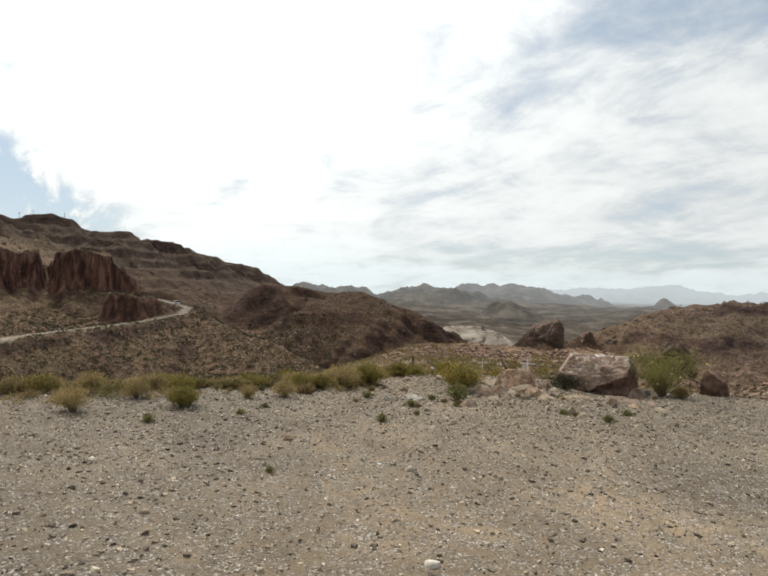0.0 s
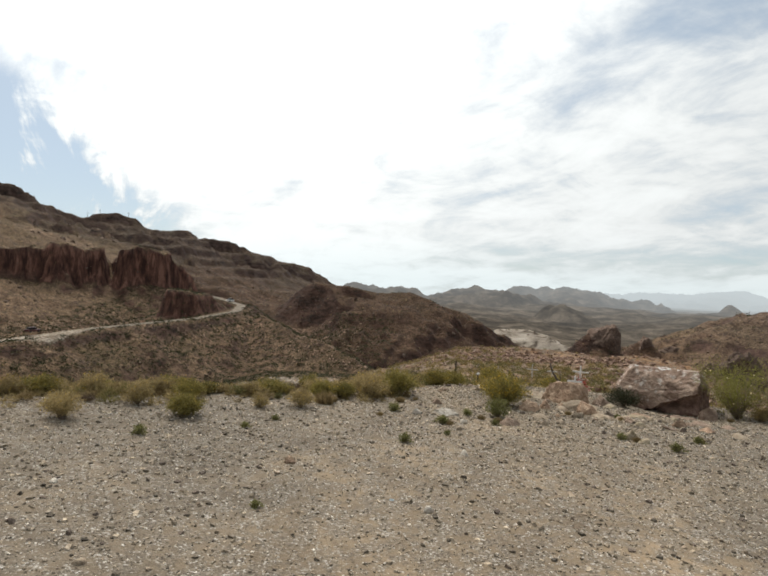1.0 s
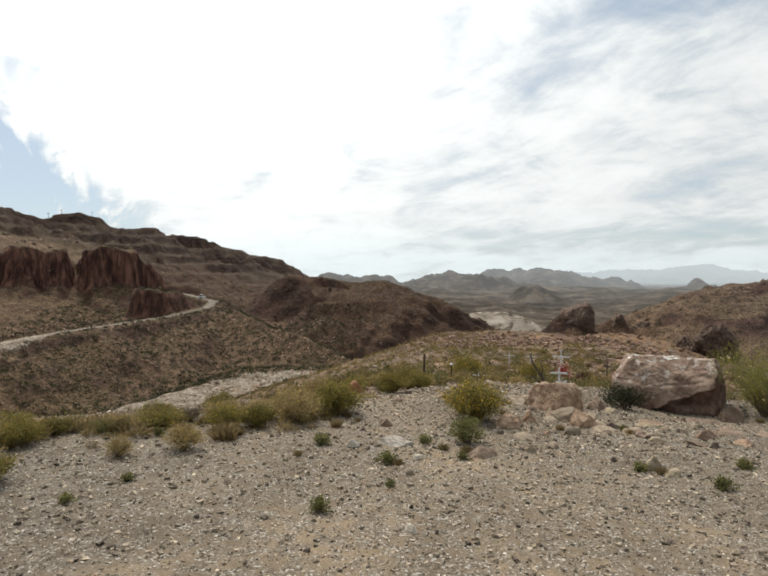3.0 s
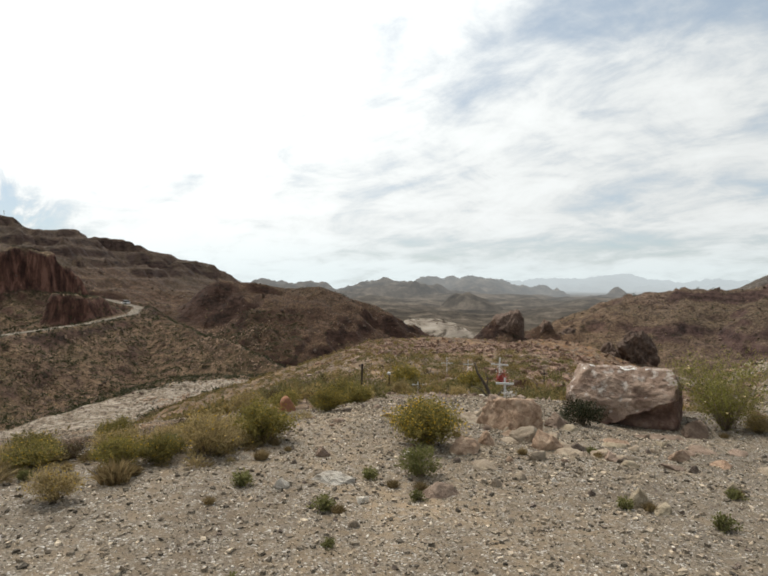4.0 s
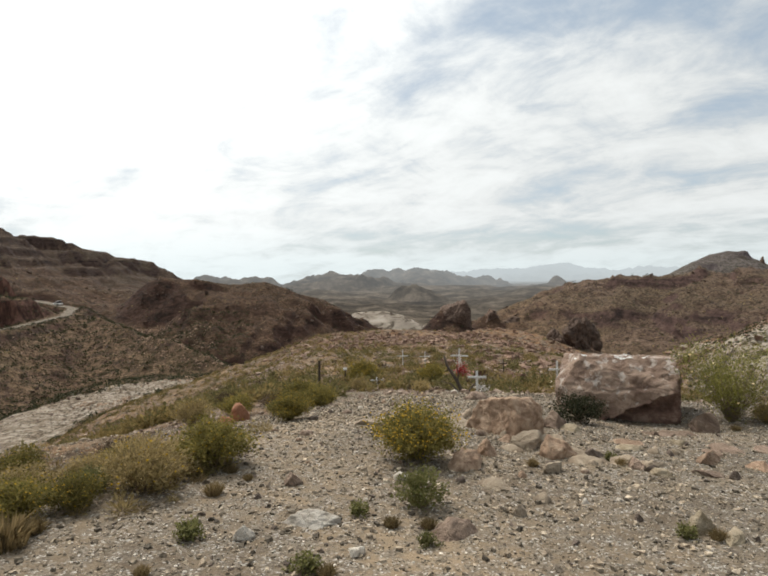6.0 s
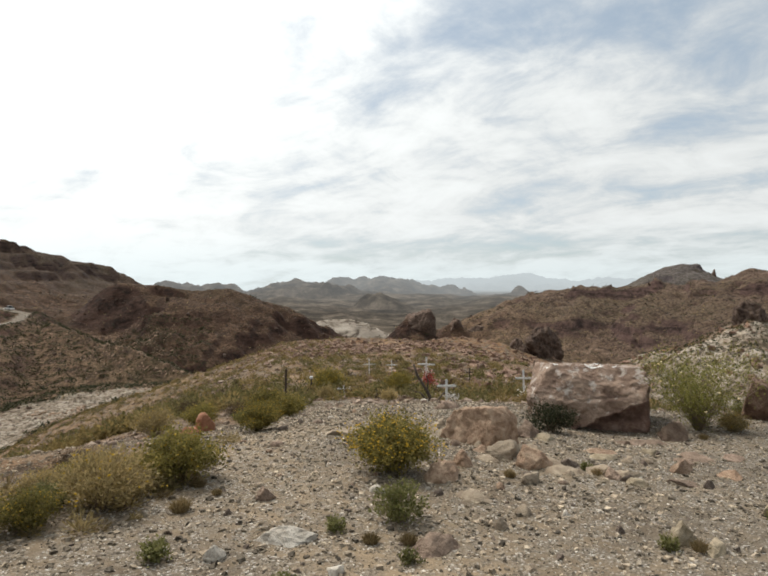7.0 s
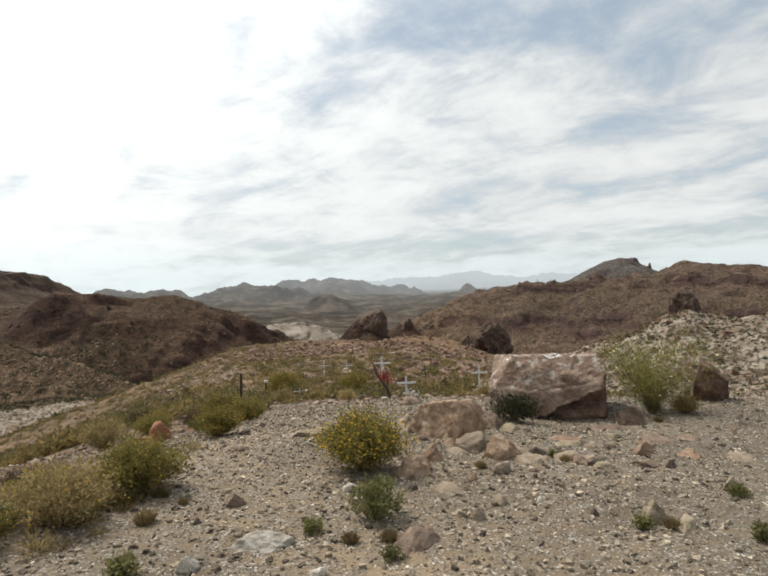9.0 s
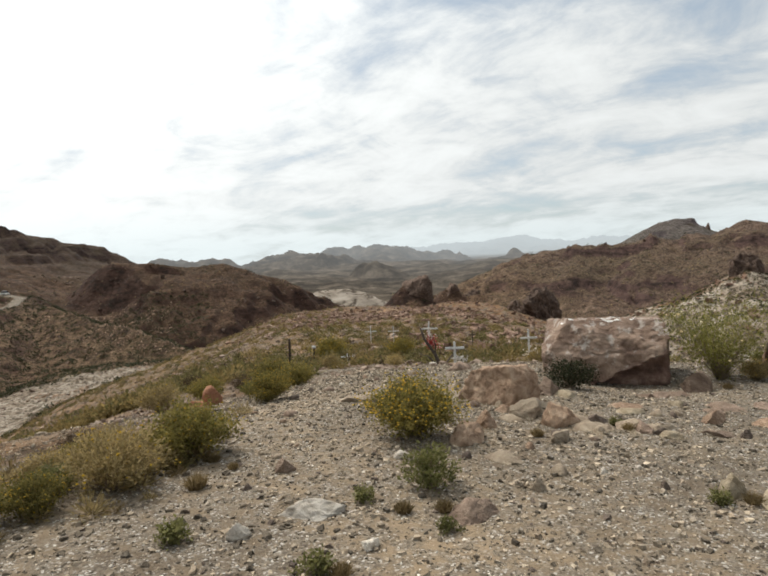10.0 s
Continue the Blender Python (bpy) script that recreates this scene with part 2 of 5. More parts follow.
def fbm(x, y, size, octaves=5, gain=0.5, seed=0):
    total, weight = np.zeros_like(x), 1.0
    for k in range(octaves):
        c, s = math.cos(k * 0.9), math.sin(k * 0.9)
        total += weight * value_noise((x * c - y * s) / size * 2**k, (x * s + y * c) / size * 2**k, seed + k)
        weight *= gain
    return total


def gullies(x, y, size, octaves=4, seed=0):
    """Sharp-ribbed noise, from 0 in the gullies to about 1 on the ribs."""
    total, weight = np.zeros_like(x), 1.0
    for k in range(octaves):
        c, s = math.cos(k * 1.3), math.sin(k * 1.3)
        n = value_noise((x * c - y * s) / size * 2**k, (x * s + y * c) / size * 2**k, seed + k)
        total += weight * (1 - 2 * np.abs(n) * 1.6)
        weight *= 0.5
    return total / 1.9


def smooth(v, a, b):
    t = np.clip((v - a) / (b - a), 0, 1)
    return t * t * (3 - 2 * t)


def along(x, y, line):
    """The distance to a polyline, its height there, and on which side of it the point lies (positive: towards the pass)."""
    best, high = np.full(x.shape, 1e9), np.zeros(x.shape)
    side = np.zeros(x.shape)
    for (ax, ay, az), (bx, by, bz) in zip(line, line[1:]):
        dx, dy = bx - ax, by - ay
        t = np.clip(((x - ax) * dx + (y - ay) * dy) / (dx * dx + dy * dy), 0, 1)
        d = np.hypot(x - ax - t * dx, y - ay - t * dy)
        near = d < best
        best, high = np.where(near, d, best), np.where(near, az + t * (bz - az), high)
        side = np.where(near, np.sign(dx * (y - ay) - dy * (x - ax)), side)
    return best, high, -side


def ridge(x, y, line, slope, cliff=0.0, ledge=0.0, seed=0, rough=1.0, wide=0.0, least=0.0):
    """A ridge with a crest line, flanks of the given slope and a cliff at its top."""
    wobble = 10 * rough * fbm(x, y, 60, 4, 0.55, seed) + 2.0 * rough * fbm(x, y, 9, 3, 0.6, seed + 9)
    bumps = rough * (2.6 * fbm(x, y, 34, 5, 0.6, seed + 5) + 2.2 * np.maximum(fbm(x, y, 15, 3, 0.6, seed + 25), 0))
    cliff = cliff * np.clip(0.5 + 2.4 * fbm(x, y, 48, 3, 0.55, seed + 15), least, 1.25)
    ledge = ledge * np.clip(0.9 + 2.0 * fbm(x, y, 40, 3, 0.5, seed + 35), 0.1, 2.2)
    best = np.full(x.shape, -1e9)
    for start, end in zip(line, line[1:]):
        d, z, _ = along(x, y, [start, end])
        d = np.maximum(d + wobble * smooth(d, 1, 26) - wide, 0)
        drop = slope * np.maximum(d - ledge, 0) * (1 - 0.12 * smooth(d, 30, 120)) + cliff * smooth(d, ledge * 0.3, ledge + 2.5)
        best = np.maximum(best, z - drop)
    return best + bumps


def seen_from_pass(rows):
    """Crest points from azimuth, elevation (degrees) and distance as seen from the pass."""
    return [(r * math.sin(radians(a)), 5 + r * math.cos(radians(a)), 1.4 + r * math.tan(radians(e))) for a, e, r in rows]


MESA = seen_from_pass([(-56, 8.0, 520), (-45, 8.2, 530), (-40, 7.4, 540), (-39, 7.3, 545), (-37.5, 6.1, 550), (-35.6, 5.35, 555), (-33.5, 5.3, 560), (-31.6, 5.95, 560), (-30.4, 5.8, 565), (-28.4, 4.8, 570), (-26.6, 4.75, 580), (-25.9, 4.85, 580), (-25, 4.1, 585), (-20.5, 4.0, 600), (-20, 3.45, 600), (-17.6, 2.9, 610), (-16.1, 2.5, 615), (-14.6, 2.1, 620), (-13.1, 0.9, 620), (-11.5, -0.6, 620), (-8, -3, 620)])
RED_CLIFF = seen_from_pass([(-56, 4.0, 330), (-46, 3.2, 332), (-40, 2.3, 334), (-37, 2.4, 334), (-36, 3.0, 332), (-34.5, 2.7, 333), (-33.2, 2.9, 335), (-32.2, 0.9, 350), (-31, 1.0, 350), (-30, 2.7, 336), (-28.6, 2.9, 335), (-27, 2.6, 335), (-25.8, 1.4, 335), (-23.4, -0.4, 335), (-21, -1.5, 335)])
ROAD_KNOB = [(-117, 250, -3), (-103, 254, -4)]
ROAD = [(-135, 90, -19), (-122, 147, -18.0), (-114, 183, -16.0), (-102, 234, -14.6), (-97, 268, -12.6), (-101, 289, -10.4), (-123, 307, -7.2), (-160, 330, -4)]
MID_HILL = seen_from_pass([(-24, -2.4, 350), (-20, -1.9, 345), (-18.2, -1.3, 340), (-16.4, -1.1, 338), (-14.5, -0.3, 335), (-13.2, 0.35, 335), (-12.3, 0.5, 335), (-11.2, 0.35, 335), (-9.8, 0.0, 332), (-8.2, -0.3, 330), (-5.8, -0.55, 330), (-3.8, -0.45, 328), (-2.2, -0.5, 326), (-0.9, -0.9, 324), (0.2, -2.0, 322), (1.0, -3.6, 320), (1.8, -5.4, 316), (2.8, -8.0, 310)])
RIGHT_HILL = seen_from_pass([(19, -5.4, 345), (21, -4.2, 335), (24.5, -2.7, 320), (27.5, -1.4, 308), (28.7, -0.55, 302), (29.6, -0.15, 298), (32, -0.05, 296), (35.5, 0.25, 294), (38, 0.35, 292), (41, 0.3, 290), (44.5, 0.4, 288), (49, 0.3, 285), (56, 0.2, 280), (75, 0.5, 270)])
DOME = seen_from_pass([(37.6, 0.1, 690), (38.8, 0.9, 690), (39.8, 1.65, 690), (41.2, 1.85, 690), (42.2, 1.75, 688), (43, 1.1, 686), (44.6, 0.1, 684)])
PEAK = seen_from_pass([(44.8, 0.1, 425), (45.7, 0.7, 420), (46.6, 1.3, 418), (47.5, 1.0, 416), (48.6, 0.95, 414), (50, 0.6, 410), (54, 0.6, 400), (60, 1.1, 390), (72, 1.0, 380)])
SPUR = [(2, 10, -0.2), (4, 22, -2.1), (9, 45, -4.0), (14, 70, -6.0), (16.7, 88, -7.6)]
CREST = seen_from_pass([(-16, -11.2, 150), (-10.3, -10.4, 132), (-6, -8.6, 118), (-3.5, -8.1, 111), (0, -6.9, 104), (2, -6.7, 99), (4.5, -6.2, 93), (6.6, -5.9, 90), (9, -5.95, 88), (11.3, -5.75, 88), (14.5, -5.85, 87), (19.5, -6.0, 86), (25.5, -6.3, 86), (29.5, -6.9, 86), (33, -8.6, 88)])
TOWER = [(53, 196, -11.0), (57, 197, -11.5)]
TOWER_2 = [(87, 249, -17.5), (92, 248, -18)]
OUTCROP = [(44, 68, -13), (50, 61, -9), (52.3, 59, -6), (54.6, 56.7, -2.6), (56.3, 55, -3.7), (58, 48, -3.2), (62, 30, -3), (60, 10, -2)]
ROAD_SPUR = [(-99, 284, -12.5), (-54, 234, -20.3), (-23, 204, -28), (-8, 188, -34)]
STRIP = seen_from_pass([(-44, -12.4, 136), (-34, -11.8, 142), (-30, -11.7, 145), (-26, -11.7, 147), (-22, -11.3, 152), (-17, -11.0, 156), (-12, -10.7, 160)])
HEAP = seen_from_pass([(6.6, -3.45, 425), (8, -3.35, 425), (9.6, -3.35, 425), (10.8, -3.7, 425)])
HEAP_2 = seen_from_pass([(0.8, -3.3, 440), (3.4, -3.5, 435), (5.2, -4.7, 425)])


def hill(x, y, line, profile, plain, seed, rough=1.0, bumps=1.0, flutes=0.0):
    """A ridge whose flank falls by a profile of (distance, drop) with cliff bands that come and go along it."""
    at, drop = zip(*profile)
    wobble = rough * (8 * fbm(x, y, 60, 4, 0.55, seed) + 7 * fbm(x, y, 17, 5, 0.62, seed + 9))
    share = np.clip(0.6 + 3.4 * fbm(x, y, 34, 4, 0.6, seed + 15), 0.0, 1.15)
    if flutes:
        wobble = 4 * fbm(x, y, 60, 3, 0.5, seed) + flutes * fbm(x, y, 11, 3, 0.6, seed + 9)
        share = np.ones(x.shape)
    best = np.full(x.shape, -1e9)
    for start, end in zip(line, line[1:]):
        d, z, _ = along(x, y, [start, end])
        d = np.maximum(d + wobble * smooth(d, 1, 8 if flutes else 22), 0)
        banded = np.interp(d, at, drop) + plain * np.maximum(d - at[-1], 0)
        best = np.maximum(best, z - banded * share - (1 - share) * plain * d)
    return best + bumps * (1.3 * fbm(x, y, 30, 5, 0.6, seed + 5) + 0.9 * np.maximum(fbm(x, y, 9, 3, 0.6, seed + 25), 0))


def land(x, y):
    """Height of the land, and the shares of gravel, pale earth and red rock."""
    r = np.hypot(x, y - 5)
    # ravine floor falling away from the pass
    z = -31 - 9 * smooth(y, 185, 260) - 31 * smooth(y, 250, 900) + 5 * fbm(x, y, 90, 5, 0.5, 3) + 24 * smooth(y, 40, -60)
    z += 0.16 * np.maximum(-x - 150, 0) * smooth(y, 500, 200) + 0.10 * np.maximum(x - 150, 0) * smooth(y, 600, 200)
    z = np.maximum(z, hill(x, y, MESA, [(0, 0), (4, 1), (7, 10), (36, 21), (39, 26), (80, 42), (110, 54)], 0.46, 11, 1.6, 2.0))
    z = np.maximum(z, ridge(x, y, MESA, 0.36, 0, 0, 13, 1.0) - 14)
    cleft = 8 * np.maximum(fbm(x, y, 13, 3, 0.6, 23), -0.2)
    red_z = hill(x, y, RED_CLIFF, [(0, 0), (4, 0.5), (6, 12), (8.5, 20), (14, 23)], 0.43, 21, 0.8, 1.9, 9.0) - 0.6 * np.maximum(cleft, 0)
    red = (red_z > z) * smooth(along(x, y, RED_CLIFF)[0], 40, 22)
    z = np.maximum(z, red_z)
    knob_z = ridge(x, y, ROAD_KNOB, 0.55, 9, 2, 31, 0.4, 5)
    red = np.maximum(red, 0.8 * (knob_z > z) * smooth(along(x, y, ROAD_KNOB)[0], 20, 10))
    z = np.maximum(z, knob_z)
    z = np.maximum(z, hill(x, y, MID_HILL, [(0, 0), (5, 0.8), (8, 6.5), (22, 12), (25, 17), (60, 31)], 0.44, 47, 1.0, 1.2))
    z = np.maximum(z, hill(x, y, RIGHT_HILL, [(0, 0), (5, 0.6), (9, 5.5), (40, 15), (43, 18), (90, 34)], 0.36, 51, 0.9, 0.8) + 5.5 * gullies(x, y, 55, 4, 55) - 5.5)
    z = np.maximum(z, hill(x, y, DOME, [(0, 0), (5, 1), (9, 8), (16, 11)], 0.55, 61, 0.5, 0.8))
    z = np.maximum(z, hill(x, y, PEAK, [(0, 0), (4, 2), (7, 5)], 0.34, 71, 0.7, 0.9))
    z = np.maximum(z, ridge(x, y, TOWER, 0.85, 0, 0, 81, 0.35) - 0.4)
    z = np.maximum(z, ridge(x, y, TOWER_2, 0.75, 0, 0, 91, 0.4) - 0.6)
    out_z = ridge(x, y, OUTCROP, 0.42, 0.8, 1.5, 95, 0.6) + 0.8 * fbm(x, y, 4, 5, 0.65, 97)
    outcrop = (out_z > z) * smooth(out_z, -19, -14)
    z = np.maximum(z, out_z)
    # hillside under the road, then its bench
    d, road_z, side = along(x, y, ROAD)
    below = road_z - 0.62 * np.maximum(d - 3, 0) - 0.6 + 1.6 * fbm(x, y, 14, 5, 0.6, 101)
    z = np.where(side > 0, np.maximum(z, below), z)
    cut = smooth(d, 55, 20) * (side > 0)
    z = z * (1 - cut) + np.minimum(z, below) * cut
    z = np.maximum(z, ridge(x, y, ROAD_SPUR, 0.52, 0, 0, 33, 0.5))
    bench = smooth(d, 8.0, 3.0)
    z = z * (1 - bench) + road_z * bench
    road = 0.85 * smooth(d, 3.0, 2.0)
    pale = np.zeros(x.shape)
    # harder beds stand out as ledges
    z = z + 1.25 * np.sin(z * 0.72 + 2.5 * fbm(x, y, 80, 3, 0.5, 191)) * smooth(r, 200, 280) * (1 - bench) * (0.1 + 1.0 * smooth(x, -90, -170) * smooth(y, 340, 420))
    # crags and blocky outcrops
    crag = smooth(fbm(x, y, 26, 5, 0.62, 301), 0.13, 0.19) * 2.4 + smooth(fbm(x, y, 60, 6, 0.62, 311), 0.16, 0.20) * 4.0 + smooth(fbm(x, y, 11, 4, 0.6, 321), 0.2, 0.27) * 0.9 - 2.0
    craggy = np.maximum(0.25 * smooth(x, -20, -70) * smooth(y, 300, 340) * smooth(r, 480, 400), smooth(x, 110, 150) * 0.5 * smooth(r, 420, 360))
    z = z + crag * craggy * (1 - bench) * smooth(r, 170, 240)
    # the spur that carries the pull-out
    ds, spur_z, _ = along(x, y, SPUR)
    wide = 4 + 0.16 * np.maximum(y - 10, 0)
    over = np.maximum(ds - wide * 0.5, 0)
    spur = spur_z - (0.34 + 0.2 * smooth(x, 6, -4)) * over * over / (over + 8) + 0.5 * fbm(x, y, 9, 5, 0.55, 111) * smooth(r, 6, 25)
    spur += 1.2 * fbm(x, y, 30, 3, 0.5, 117) * smooth(r, 25, 70)
    z = np.where(y > 8, np.maximum(z, spur), z)
    dc, crest_z, near_side = along(x, y, CREST)
    crest = crest_z - np.where(near_side > 0, 0.085 * dc + 0.10 * np.maximum(dc - 25, 0) + 0.12 * dc * smooth(x, 4, -12), 0.5 * np.maximum(dc - 2, 0)) + 0.9 * fbm(x, y, 16, 5, 0.6, 113) * smooth(r, 25, 60) + 0.5 * fbm(x, y, 5, 4, 0.6, 115) * smooth(r, 45, 75)
    z = np.where(y > 20, np.maximum(z, crest), z)
    # the pad
    lip = 9.45 + 0.6 * np.minimum(x, 0) + np.minimum(0.85 * np.maximum(x, 0), 1.75) + 0.5 * fbm(x, y, 3, 2, 0.5, 121) - 0.5 * np.maximum(x - 5, 0)
    pad = 0.06 - 0.035 * x - 0.02 * np.maximum(y - 7, 0) + 0.05 * fbm(x, y, 2.5, 4, 0.5, 131)
    pad -= 0.13 * np.exp(-((x - 4.3) ** 2 + (y - 10.7) ** 2) / 0.9)
    out = np.maximum(y - lip, 0)
    fall = 0.228 + 0.22 * smooth(x, 3, 9) + 0.10 * smooth(x, -0.5, -5) * smooth(y, 90, 30) * smooth(out, 5, 28) + 0.01
    pad = pad - fall * out * out / (out + 2.5) + 0.9 * fbm(x, y, 12, 5, 0.55, 133) * smooth(out, 2, 25)
    pad -= 0.0012 * np.maximum(np.abs(x) - 14, 0) ** 2 * smooth(y, 30, 0)
    z = np.maximum(z, pad)
    # ribs, gullies and rubble
    z = z + (1.9 * gullies(x, y, 34, 4, 171) + 0.9 * fbm(x, y, 7, 4, 0.6, 181)) * smooth(r, 45, 160) * (1 - bench)
    gravel = smooth(out, 2.5, 0.2) * smooth(np.abs(x - 2), 30, 22)
    tongue = smooth(np.abs(x - 1.7 - 0.16 * (y - 10)) + 0.8 * fbm(x, y, 3, 3, 0.5, 135), 2.5, 1.3) * smooth(y, 23, 17)
    gravel = np.maximum(np.maximum(gravel, tongue), road)
    ds, _, _ = along(x, y, STRIP)
    pale = np.maximum(pale, smooth(ds + 9 * fbm(x, y, 20, 4, 0.6, 141), 25, 15) * (z < -18))
    for line, seed in ((HEAP, 151), (HEAP_2, 157)):
        heap_z = hill(x, y, line, [(0, 0), (5, 0.8), (8, 4.5), (13, 5.5), (16, 10)], 0.5, seed, 0.6, 0.8)
        pale = np.maximum(pale, (heap_z > z) * smooth(along(x, y, line)[0] + 14 * fbm(x, y, 25, 4, 0.6, seed + 3), 40, 28))
        z = np.maximum(z, heap_z)
    pale = np.maximum(pale, smooth(np.hypot((x + 122) / 12, (y - 170) / 24) + 0.4 * fbm(x, y, 8, 3, 0.5, 163), 1.0, 0.7))
    pale = np.maximum(pale, outcrop * (0.62 + 0.9 * fbm(x, y, 10, 4, 0.6, 165)))
    near = smooth(r, 175, 110) * smooth(z, -29, -22)
    gravel = np.maximum(gravel, 0.44 * near)
    return z, gravel, pale, red


def far_land(x, y):
    r = np.hypot(x, y)
    z = -72 + 26 * smooth(r, 900, 2300) + 12 * smooth(r, 2300, 4800) + (22 * fbm(x, y, 420, 7, 0.55, 201) + 24 * np.maximum(gullies(x, y, 260, 6, 207) - 0.42, 0) + 4 * gullies(x, y, 70, 4, 209)) * smooth(r, 700, 1100) * (1 - 0.6 * smooth(r, 2000, 3200))
    z = np.where(r < 1000, land(x, y)[0] * smooth(r, 1000, 700) + z * smooth(r, 700, 1000) - 0.6, z)
    for line, slope, seed in FAR_RANGES:
        z = np.maximum(z, ridge(x / 6, y / 6, [(a / 6, b / 6, c / 6) for a, b, c in line], slope, 0, 0, seed, 2.0) * 6 + 22 * gullies(x, y, 130, 5, seed + 3) + 12 * gullies(x, y, 40, 4, seed + 6) - 20)
    return z


def direction(az, reach, el):
    return (reach * math.sin(radians(az)), 5 + reach * math.cos(radians(az)), 1.4 + reach * math.tan(radians(el)))


FAR_RANGES = [
    ([direction(a, 2300, e) for a, e in ((-20, -0.2), (-9.5, 0.0), (-8, 0.75), (-6.5, 0.1), (-3.3, 0.2), (0, 0.3), (3, 0.4), (4.1, 1.0), (5.5, 0.5))], 0.25, 211),
    ([direction(a, 2700, e) for a, e in ((5, 0.4), (7, 0.35), (8.7, 0.8), (10, 0.55), (12.8, 0.95), (15, 0.6), (17.8, -0.3), (20, -1.2))], 0.25, 221),
    ([direction(a, 1600, e) for a, e in ((11, -1.2), (12.3, -0.5), (12.8, -0.3), (13.5, -0.6), (15, -1.4))], 0.7, 231),
    ([direction(a, 2400, e) for a, e in ((20, -1.2), (22.7, -0.7), (24, -1.0), (25.5, -0.7), (26.5, -0.5), (28, -0.7), (30, -1.1))], 0.3, 241),
    ([direction(a, 4500, e) for a, e in ((8, 0.3), (14, 0.5), (20, 0.6), (26, 1.15), (30, 0.6), (40, 0.4))], 0.2, 251),
]


def sheet(name, height, radii, mat, covers=True):
    """A round sheet of land about the pass, finest towards the valley."""
    az = np.radians(np.concatenate([np.arange(-50, 62, 0.24), np.arange(62, 310, 4.0)]))
    r = np.asarray(radii)
    A, R = np.meshgrid(az, r)
    x, y = R * np.sin(A), 5 + R * np.cos(A)
    got = height(x, y)
    z = got[0] if covers else got
    count, m = len(r), len(az)
    verts = np.stack([x.ravel(), y.ravel(), z.ravel()], 1)
    i, j = np.meshgrid(np.arange(count - 1), np.arange(m), indexing="ij")
    k = (j + 1) % m
    faces = np.stack([i * m + j, i * m + k, (i + 1) * m + k, (i + 1) * m + j], -1).reshape(-1, 4)[:, ::-1]
    mesh = bpy.data.meshes.new(name)
    mesh.from_pydata(verts.tolist(), [], faces.tolist())
    mesh.polygons.foreach_set("use_smooth", np.ones(len(faces), bool))
    if covers:
        layer = mesh.color_attributes.new("cover", "FLOAT_COLOR", "POINT")
        tint = np.stack([*(np.clip(g, 0, 1).ravel() for g in got[1:]), np.ones(count * m)], 1)
        layer.data.foreach_set("color", tint.astype(np.float32).ravel())
    mesh.materials.append(mat)
    return new(name, mesh)


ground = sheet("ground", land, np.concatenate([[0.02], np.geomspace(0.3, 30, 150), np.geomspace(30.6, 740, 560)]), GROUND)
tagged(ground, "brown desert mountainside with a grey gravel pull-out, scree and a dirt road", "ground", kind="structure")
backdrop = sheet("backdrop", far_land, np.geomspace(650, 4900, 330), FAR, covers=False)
tagged(backdrop, "desert valley with low jagged mountain ranges and haze added as glow", "backdrop", kind="structure")


# things
def height(x, y):
    return float(land(np.array([float(x)]), np.array([float(y)]))[0][0])


def part(name, mesh, mat, parent=None, label=""):
    mesh.materials.clear()
    mesh.materials.append(mat)
    ob = new(name, mesh)
    if parent is not None:
        ob.parent = parent
    return tagged(ob, label)


def mesh_of(name, verts, faces, smooth_faces=False):
    mesh = bpy.data.meshes.new(name)
    mesh.from_pydata([tuple(v) for v in verts], [], faces)
    if smooth_faces:
        mesh.polygons.foreach_set("use_smooth", np.ones(len(mesh.polygons), bool))
    return mesh


def mesh_from(name, bm, smooth_faces=False):
    mesh = bpy.data.meshes.new(name)
    bm.to_mesh(mesh)
    bm.free()
    if smooth_faces:
        mesh.polygons.foreach_set("use_smooth", np.ones(len(mesh.polygons), bool))
    return mesh


def box(bm, size, m, bevel=0.0):
    made = bmesh.ops.create_cube(bm, size=1, matrix=m @ Matrix.Diagonal((*size, 1)))
    if bevel:
        edges = list({e for v in made["verts"] for e in v.link_edges})
        bmesh.ops.bevel(bm, geom=edges, offset=bevel, segments=2, affect="EDGES", profile=0.5)


def rock_mesh(name, seed, size, cuts=14, level=5, rough=0.085, square=1.0, buried=0.25):
    """A broken stone: a ball squared, cut by planes and roughened, standing with its lower part under the origin."""
    rng = random.Random(seed)
    bm = bmesh.new()
    bmesh.ops.create_icosphere(bm, subdivisions=level, radius=1)
    planes = []
    for _ in range(cuts):
        n = Vector((rng.uniform(-1, 1), rng.uniform(-1, 1), rng.uniform(-0.6, 1))).normalized()
        planes.append((n, rng.uniform(0.5, 0.85)))
    shift = Vector((rng.uniform(0, 50), rng.uniform(0, 50), seed))
    for v in bm.verts:
        p = v.co.copy()
        if square < 1:
            p = Vector([math.copysign(abs(c) ** square, c) for c in p])
        for n, d in planes:
            over = p.dot(n) - d
            if over > 0:
                p -= n * over * 0.98
        bump = noise.fractal(p * 3.0 + shift, 0.8, 2.1, 6) * rough * 0.8 - abs(noise.noise(p * 4.5 + shift)) * rough * 0.7 + noise.noise(p * 14 + shift) * rough * 0.25
        p += v.co.normalized() * bump
        p.z = max(p.z, -buried * 2)
        v.co = Vector((p.x * size[0] / 2, p.y * size[1] / 2, (p.z + buried) * size[2] / (1 + buried) * 1.15))
    return mesh_from(name, bm, True)


